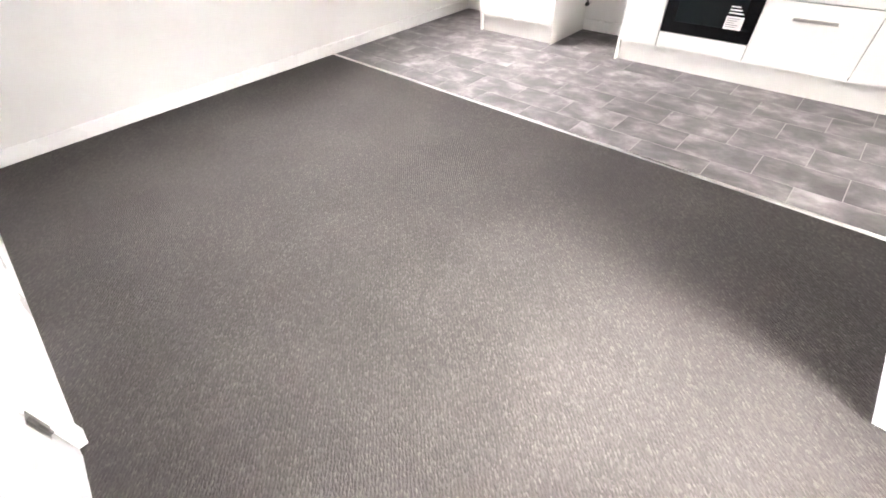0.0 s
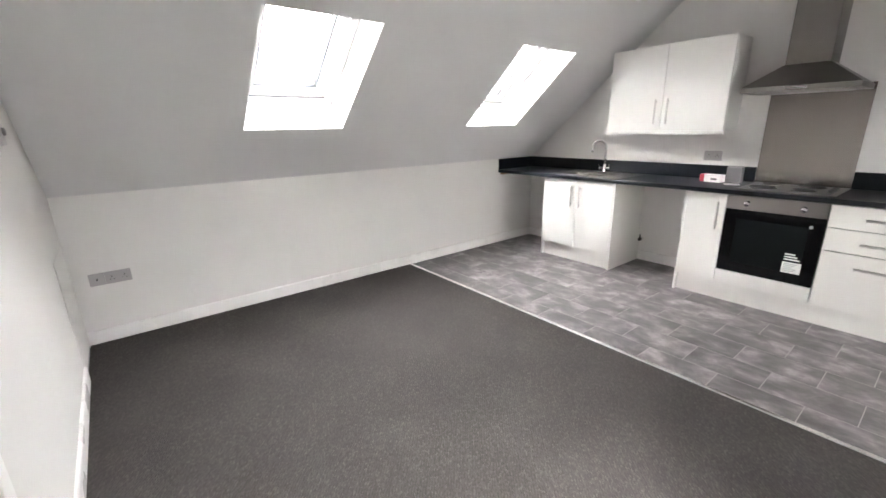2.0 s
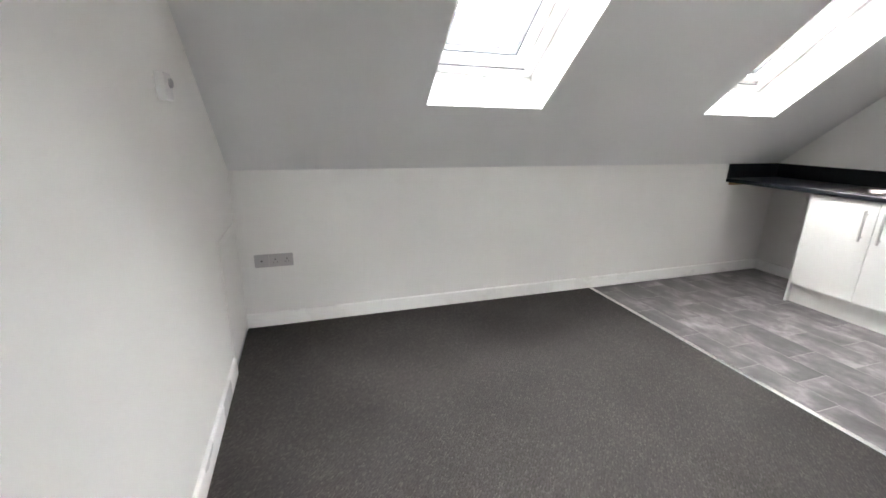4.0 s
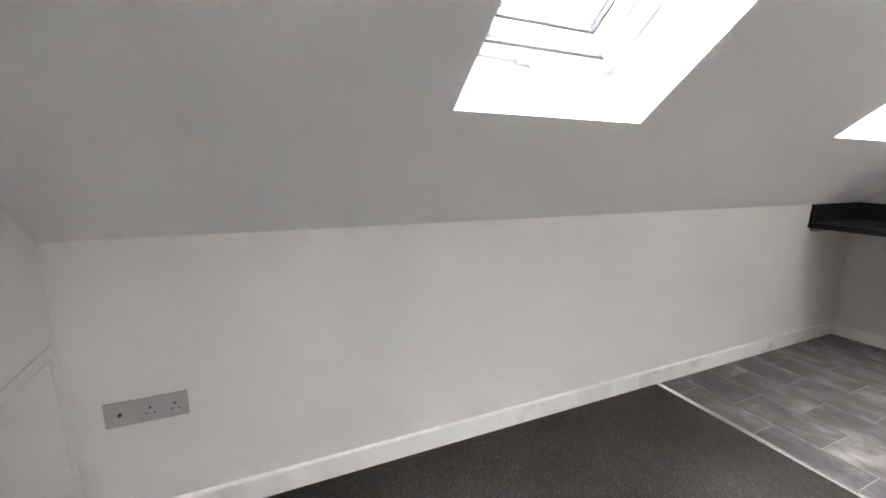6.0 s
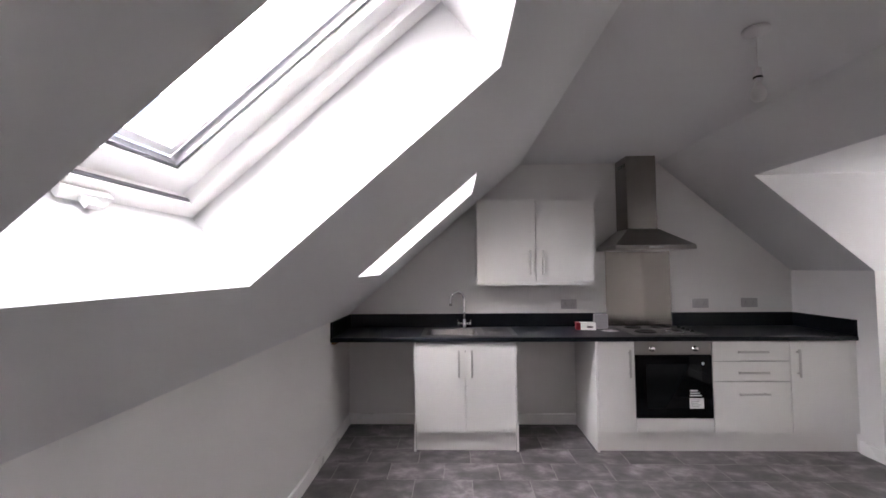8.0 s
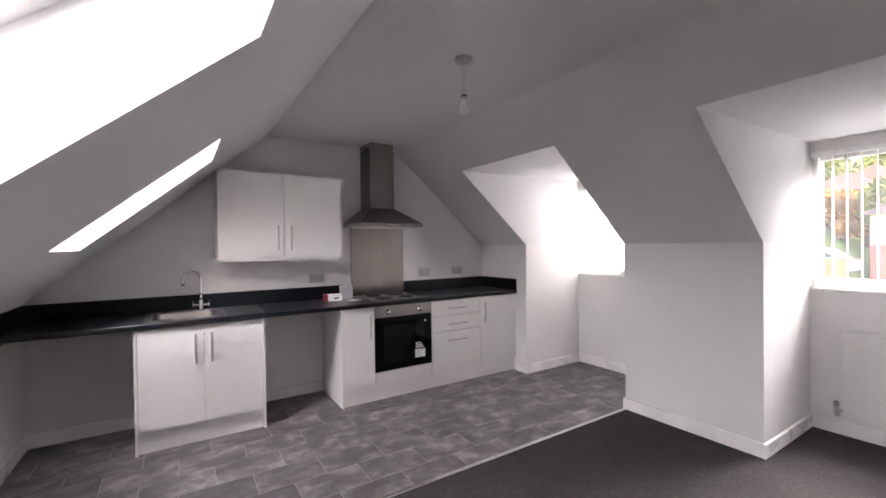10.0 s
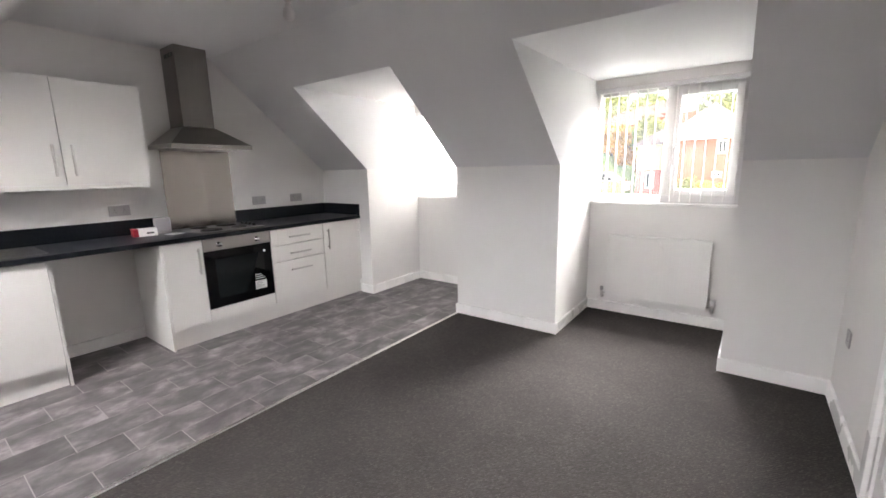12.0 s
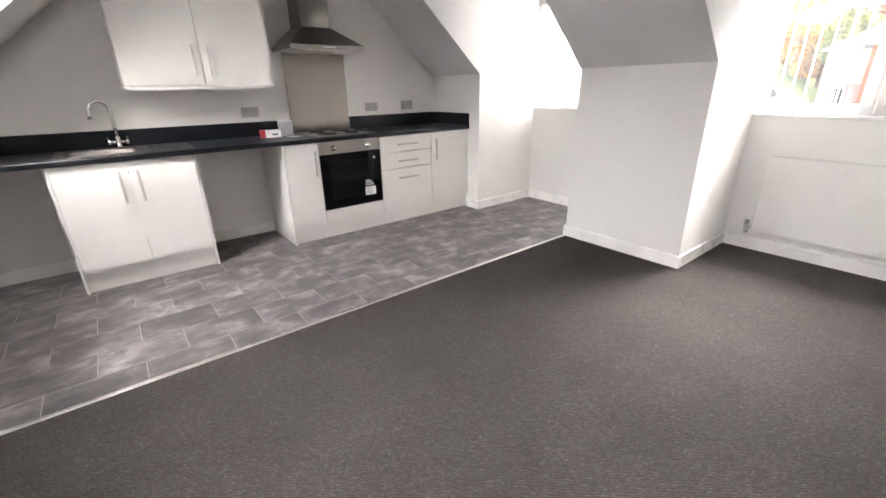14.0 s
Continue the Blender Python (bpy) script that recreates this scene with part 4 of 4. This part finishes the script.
def radiator():
    ra = thing("radiator", (BACK, 0, 0), "white pressed steel panel radiator under the dormer window", "radiator")
    y0, y1, z0, z1, xf = -3.163, -3.988, 0.175, 0.772, -0.10
    n, pitch = 25, (y0 - y1 - 0.06) / 25
    pts = [(xf + 0.012, y1 + 0.0045), (xf, y1 + 0.0045)]
    for k in range(n):
        y = y1 + 0.03 + pitch * k
        pts += [(xf, y + pitch * 0.12), (xf - 0.0014, y + pitch * 0.3), (xf - 0.0014, y + pitch * 0.7), (xf, y + pitch * 0.88)]
    pts += [(xf, y0 - 0.0045), (xf + 0.012, y0 - 0.0045)]
    bm = prism(pts, z0 + 0.025, z1 - 0.04, "z")
    for za, zb in ((z0, z0 + 0.025), (z1 - 0.04, z1 - 0.012)):
        box(xf - 0.002, y1 + 0.0045, za, xf + 0.012, y0 - 0.0045, zb, 0.002, bm)
    for k in range(n):
        y = y1 + 0.03 + pitch * k
        box(xf - 0.006, y + pitch * 0.2, z0 + 0.022, xf - 0.001, y + pitch * 0.75, z0 + 0.032, 0.001, bm, 1)
        box(xf - 0.0045, y + pitch * 0.2, z1 - 0.05, xf - 0.001, y + pitch * 0.75, z1 - 0.042, 0.001, bm, 1)
    part("panel", bm, "radiator", ra, "fluted front panel")
    gr = box(xf - 0.004, y1 + 0.004, z1 - 0.012, xf + 0.062, y0 - 0.004, z1 - 0.006)
    for k in range(56):
        y = y0 - 0.012 + (y1 - y0 + 0.024) * k / 55
        box(xf + 0.004, y - 0.0045, z1 - 0.006, xf + 0.056, y + 0.0045, z1, bm=gr)
    part("grille", gr, "radiator", ra, "slotted top grille")
    for y in (y0, y1 + 0.004):
        part("side_cover", box(xf - 0.004, y - 0.004, z0 + 0.01, xf + 0.062, y, z1 - 0.004, 0.0015), "radiator", ra)
    part("rear_panel", box(xf + 0.045, y1 + 0.015, z0, xf + 0.056, y0 - 0.015, z1 - 0.02), "radiator", ra)
    for y in (y0 - 0.15, y1 + 0.15):
        part("bracket", box(xf + 0.056, y - 0.015, z0 + 0.05, -0.001, y + 0.015, z1 - 0.08), "radiator", ra)
    for s, y in ((1, y0), (-1, y1)):
        e = y + s * 0.042
        bm = rod((xf + 0.03, y - s * 0.01, z0 + 0.022), (xf + 0.03, e, z0 + 0.022), 0.009, 12)
        rod((xf + 0.03, e, z0 + 0.045), (xf + 0.03, e, z0 - 0.012), 0.014, 14, bm=bm, bevel=0.002)
        v = part("valve", bm, "satin", ra, "satin radiator valve")
        part("valve_head", lathe([(0.012, 0.046), (0.0165, 0.05), (0.0165, 0.078), (0.010, 0.084)] if s > 0 else [(0.016, 0.046), (0.02, 0.052), (0.02, 0.088), (0.012, 0.096)], 16, (xf + 0.03, e, z0)), "grey_plastic" if s > 0 else "plastic", v, "grey cap" if s > 0 else "white thermostatic head")
        part("pipe", tube([(xf + 0.03, e, z0 - 0.008), (xf + 0.034, e, z0 - 0.024), (xf + 0.05, e, z0 - 0.03), (-0.001, e, z0 - 0.03)], 0.0075, 10), "satin", ra)


radiator()

pd = thing("pendant_light", (2.295, -2.24, TOP), "bare clear bulb hanging from a white ceiling rose", "ceiling light")
part("rose", lathe([(0.05, -0.0005), (0.05, -0.012), (0.042, -0.022), (0.018, -0.03), (0.008, -0.034)], 28), "plastic", pd, smooth=True)
part("cord", rod((0, 0, -0.03), (0, 0, -0.17), 0.0022, 8), "plastic", pd)
part("lampholder", lathe([(0.008, -0.165), (0.014, -0.172), (0.016, -0.20), (0.017, -0.222), (0.012, -0.226)], 20), "plastic", pd, smooth=True)
part("cap", lathe([(0.0165, -0.204), (0.0178, -0.206), (0.0178, -0.212), (0.0165, -0.214)], 20), "black", pd)
part("bulb", lathe([(0.011, -0.226), (0.014, -0.238), (0.024, -0.258), (0.029, -0.278), (0.026, -0.297), (0.015, -0.309), (0.003, -0.312)], 24), "bulb", pd, smooth=True)
part("filament", tube([(-0.008, 0, -0.235), (-0.006, 0, -0.27), (0.006, 0, -0.27), (0.008, 0, -0.235)], 0.0012, 6), "satin", pd)

# ---- outside ----
G = -5.2


def ground_height(x, y):
    up = min(max((x - 8) / 22, 0), 1)
    return G + 2.9 * up * up * (3 - 2 * up) + 0.55 * up * min(max(y + 1.0, 0), 8) + 0.05 * max(x - 30, 0)


gb_ = bmesh.new()
xs = [-400, -60, 0, 8, 12, 16, 20, 24, 28, 32, 38, 46, 60, 90, 150, 400]
yy_ = [-400, -90, -40, -20, -8, -4, -1, 1, 3, 5, 7, 12, 25, 60, 400]
grid = [[gb_.verts.new((x, y, ground_height(x, y))) for y in yy_] for x in xs]
for a, b in zip(grid, grid[1:]):
    for k in range(len(yy_) - 1):
        gb_.faces.new((a[k], b[k], b[k + 1], a[k + 1]))
structure("ground", gb_, "grass", "grass and garden ground rising between the houses", "ground")


def hip_roof(x0, y0, x1, y1, z, rise, over, along, bm=None):
    bm = bm or bmesh.new()
    x0, y0, x1, y1 = x0 - over, y0 - over, x1 + over, y1 + over
    half = (y1 - y0) / 2 if along == "x" else (x1 - x0) / 2
    cx, cy = (x0 + x1) / 2, (y0 + y1) / 2
    r = ((x0 + half, cy), (x1 - half, cy)) if along == "x" else ((cx, y0 + half), (cx, y1 - half))
    b = [bm.verts.new(p) for p in ((x0, y0, z), (x1, y0, z), (x1, y1, z), (x0, y1, z))]
    t = [bm.verts.new((*p, z + rise)) for p in r]
    if along == "x":
        fs = ((b[0], b[1], t[1], t[0]), (b[1], b[2], t[1]), (b[2], b[3], t[0], t[1]), (b[3], b[0], t[0]))
    else:
        fs = ((b[0], b[1], t[0]), (b[1], b[2], t[1], t[0]), (b[2], b[3], t[1]), (b[3], b[0], t[0], t[1]))
    for f in fs:
        bm.faces.new(f)
    bm.faces.new(b[::-1])
    return bm


def far_window(ho, x, y, z, w, h):
    wi = part("window", box(x - 0.05, y - w / 2, z - h / 2, x + 0.04, y + w / 2, z + h / 2), "upvc", ho, "white framed window")
    for k in range(2):
        a = y - w / 2 + 0.09 + k * (w - 0.09) / 2
        part("pane", box(x - 0.065, a, z - h / 2 + 0.1, x - 0.0505, a + (w - 0.27) / 2, z + h / 2 - 0.1), "dark_glass", wi)


ho = thing("house", (30, 0, 0), "red brick house with a pale hipped tile roof beyond the road", "house", "houses over the road")
part("wall", box(0, -5.2, -4.0, 8.5, 0.05, 3.0), "brick", ho)
part("fascia", box(-0.35, -5.55, 2.88, 8.85, 0.4, 3.02), "upvc", ho)
part("roof", hip_roof(0, -4.2, 9, 0.05, 3.02, 2.15, 0.4, "x"), "roof_pale", ho)
part("chimney", box(4.2, -0.9, 3.5, 5.0, 0.0, 4.95), "brick", ho)
far_window(ho, 0, -2.75, 2.42, 0.46, 0.8)
far_window(ho, 0, -2.6, 0.85, 0.5, 0.35)
hb2 = thing("house", (31, 0.3, 0), "cream and pink rendered front wing with a pale tiled roof", "house", "houses over the road")
part("wall", box(0, 0.0, 1.15, 3.2, 1.65, 2.75), "cream", hb2, "cream rendered upper wall")
part("wall", box(0, 0.0, -3.5, 3.2, 1.65, 1.15), "pink", hb2, "pink rendered lower wall")
part("roof", prism([(1.95, 2.7), (1.95, 2.78), (-0.6, 4.1), (-0.6, 2.76)], -0.2, 4.0, "x"), "roof_pale", hb2)
far_window(hb2, 0, 0.8, 0.5, 0.5, 1.1)
part("sidewall", box(-0.3, -0.3, -3.5, 0.1, 0.0, 2.9), "brick", hb2)
for k, (x, y, z) in enumerate(((44, 5.2, 5.2), (49, 4.6, 6.2), (54, 3.8, 7.1))):
    hh = thing("house", (x, y, 0), "red brick terraced house stepping up the hill", "house", "terrace up the hill")
    part("wall", box(0, -1.2, -3, 5, 3.5, z), "brick", hh)
    part("roof", hip_roof(0, -1.2, 5, 3.5, z, 1.7, 0.3, "x"), "slate", hh)
    far_window(hh, 0, 0.1, z - 1.0, 0.9, 1.0)
    far_window(hh, 0, 0.1, z - 3.4, 0.9, 1.0)


def tree(at, height, spread, mat, label, n=7000, name="tree", leaf=0.19):
    tr = thing(name, at, label, "tree" if name == "tree" else "shrub", "trees beyond the houses" if name == "tree" else "")
    rnd = random.Random(int(at[0] * 31 + at[1] * 7))
    bm = bmesh.new()
    rod((0, 0, -0.5), (0, 0, height * 0.5), 0.035 * height, 8, 0.02 * height, bm)
    for k in range(6):
        a = k * 1.05
        rod((0, 0, height * (0.28 + 0.04 * k)), (spread * 0.6 * math.cos(a), spread * 0.6 * math.sin(a), height * (0.55 + 0.05 * k)), 0.014 * height, 6, 0.005 * height, bm)
    part("trunk", bm, "bark", tr)
    clumps = [(rnd.uniform(-1, 1) * spread * 0.75, rnd.uniform(-1, 1) * spread * 0.75, height * rnd.uniform(0.35, 0.92), rnd.uniform(0.32, 0.55) * spread) for _ in range(13)]
    verts, faces = [], []
    for k in range(n):
        cx, cy, cz, r = clumps[k % 13]
        v = Vector((rnd.gauss(0, 1), rnd.gauss(0, 1), rnd.gauss(0, 1))).normalized() * r * rnd.uniform(0.55, 1.05)
        c = Vector((cx, cy, cz)) + Vector((v.x, v.y, v.z * 0.8))
        u = Vector((rnd.gauss(0, 1), rnd.gauss(0, 1), rnd.gauss(0, 1))).normalized()
        w = u.orthogonal().normalized()
        s = leaf * rnd.uniform(0.6, 1.4)
        i = len(verts)
        verts += [c - u * s, c + w * s * 0.6, c + u * s, c - w * s * 0.6]
        faces.append((i, i + 1, i + 2, i + 3))
    me = bpy.data.meshes.new("crown")
    me.from_pydata(verts, [], faces)
    me.materials.append(M[mat])
    cr = new("crown", me)
    cr.parent = tr
    return tr


for at, h, sp_, mat, lab in (
    ((62, 14, 3.0), 9, 4.5, "leaf", "leafy green tree on the hill behind the houses"),
    ((58, 8.5, 2.5), 8.5, 4.0, "leaf", "leafy green tree on the hill behind the houses"),
    ((60, 1.5, 1.0), 8.5, 4.5, "leaf", "leafy green tree on the hill behind the houses"),
    ((64, -5, 0.0), 10.5, 5.0, "leaf", "tall leafy green tree behind the pale roof"),
    ((60, -11, -1.0), 11, 5.0, "leaf", "tall leafy green tree behind the pale roof"),
    ((40, 3.9, 0.3), 5.0, 1.6, "leaf_orange", "tree turning orange between the houses"),
    ((38, 2.2, 0.0), 5.2, 1.5, "leaf", "yellow green tree beside the cream wall"),
    ((42, 6.4, 1.0), 4.6, 1.5, "leaf_orange", "tree turning orange between the houses"),
):
    tree(at, h, sp_, mat, lab)
for at, sp_, mat in (((28.6, -1.3, -1.7), 0.9, "leaf"), ((28.4, -2.6, -1.9), 0.9, "leaf_orange"), ((28.7, -3.6, -1.8), 0.9, "leaf")):
    tree(at, 2.4, sp_, mat, "low garden shrub before the brick wall", 1200, "shrub", 0.08)
fn = thing("fence", (27.5, 2.3, 0), "orange stained timber fence beside the parked car", "fence")
for k in range(18):
    part("slat", box(0, k * 0.13 - 0.3, -1.3, 0.03, k * 0.13 - 0.185, 0.55), "fence", fn)
part("rail", box(0.03, -0.3, 0.2, 0.07, 2.1, 0.28), "fence", fn)
car = thing("car", (29.5, 4.2, -0.35), "silver parked car on the rising road", "car")
part("body", prism([(-2.1, 0.25), (2.0, 0.25), (2.1, 0.7), (1.3, 0.85), (0.7, 1.35), (-1.0, 1.4), (-1.7, 0.9), (-2.1, 0.8)], -0.85, 0.85, "x"), "car", car)
part("windscreen", prism([(0.72, 1.28), (1.24, 0.88), (1.26, 0.90), (0.74, 1.30)], -0.7, 0.7, "x"), "dark_glass", car)
part("side_window", prism([(-1.4, 0.92), (1.1, 0.92), (0.65, 1.28), (-0.95, 1.32)], -0.862, -0.852, "x"), "dark_glass", car)
for y in (-1.3, 1.3):
    for x in (-0.75, 0.75):
        part("wheel", rod((x - 0.12, y, 0.3), (x + 0.12, y, 0.3), 0.31, 18, bevel=0.03), "tyre", car)

# vinyl tiles
tile_floor = thing("vinyl_floor", (0, 0, 0), "grey stone-look vinyl floor tiles in a staggered bond", "floor", kind="structure")
part("joint", box(0.0, STRIP, -0.011, W, 0.0, -0.0005), "grout", tile_floor)
part("joint", prism([(W, CHEEKS[1][0]), (BACK, CHEEKS[1][1]), (BACK, CHEEKS[0][1]), (W, CHEEKS[0][0])], -0.011, -0.0005, "z"), "grout", tile_floor)
TL, TH_ = 0.3955, 0.2437
shared = {}
for rx0, rx1, ry0, ry1 in ((0.0, W, STRIP, 0.0), (W, BACK, CHEEKS[1][0], -0.77)):
    for row in range(-4, 6):
        y1 = -0.79 - TH_ * row
        y0 = y1 - TH_
        for col in range(-1, 15):
            x0 = (0.134 if row % 2 == 0 else -0.064) + col * TL
            a, b, c, d = max(x0, rx0), min(x0 + TL, rx1), max(y0, ry0), min(y1, ry1)
            if b - a < 0.02 or d - c < 0.02:
                continue
            key = (round(b - a, 4), round(d - c, 4))
            if key not in shared:
                e0, e1 = (0.0 if a == rx0 else 0.0023), (0.0 if b == rx1 else 0.0023)
                bm = box(e0, 0.0023, -0.0004, key[0] - e1, key[1] - 0.0023, 0.0, 0)
                me = bpy.data.meshes.new("tile")
                bm.to_mesh(me)
                bm.free()
                me.materials.append(M["vinyl"])
                shared[key] = me
            t_ = new("tile", shared[key])
            t_.parent = tile_floor
            t_.location = (a, c, 0)
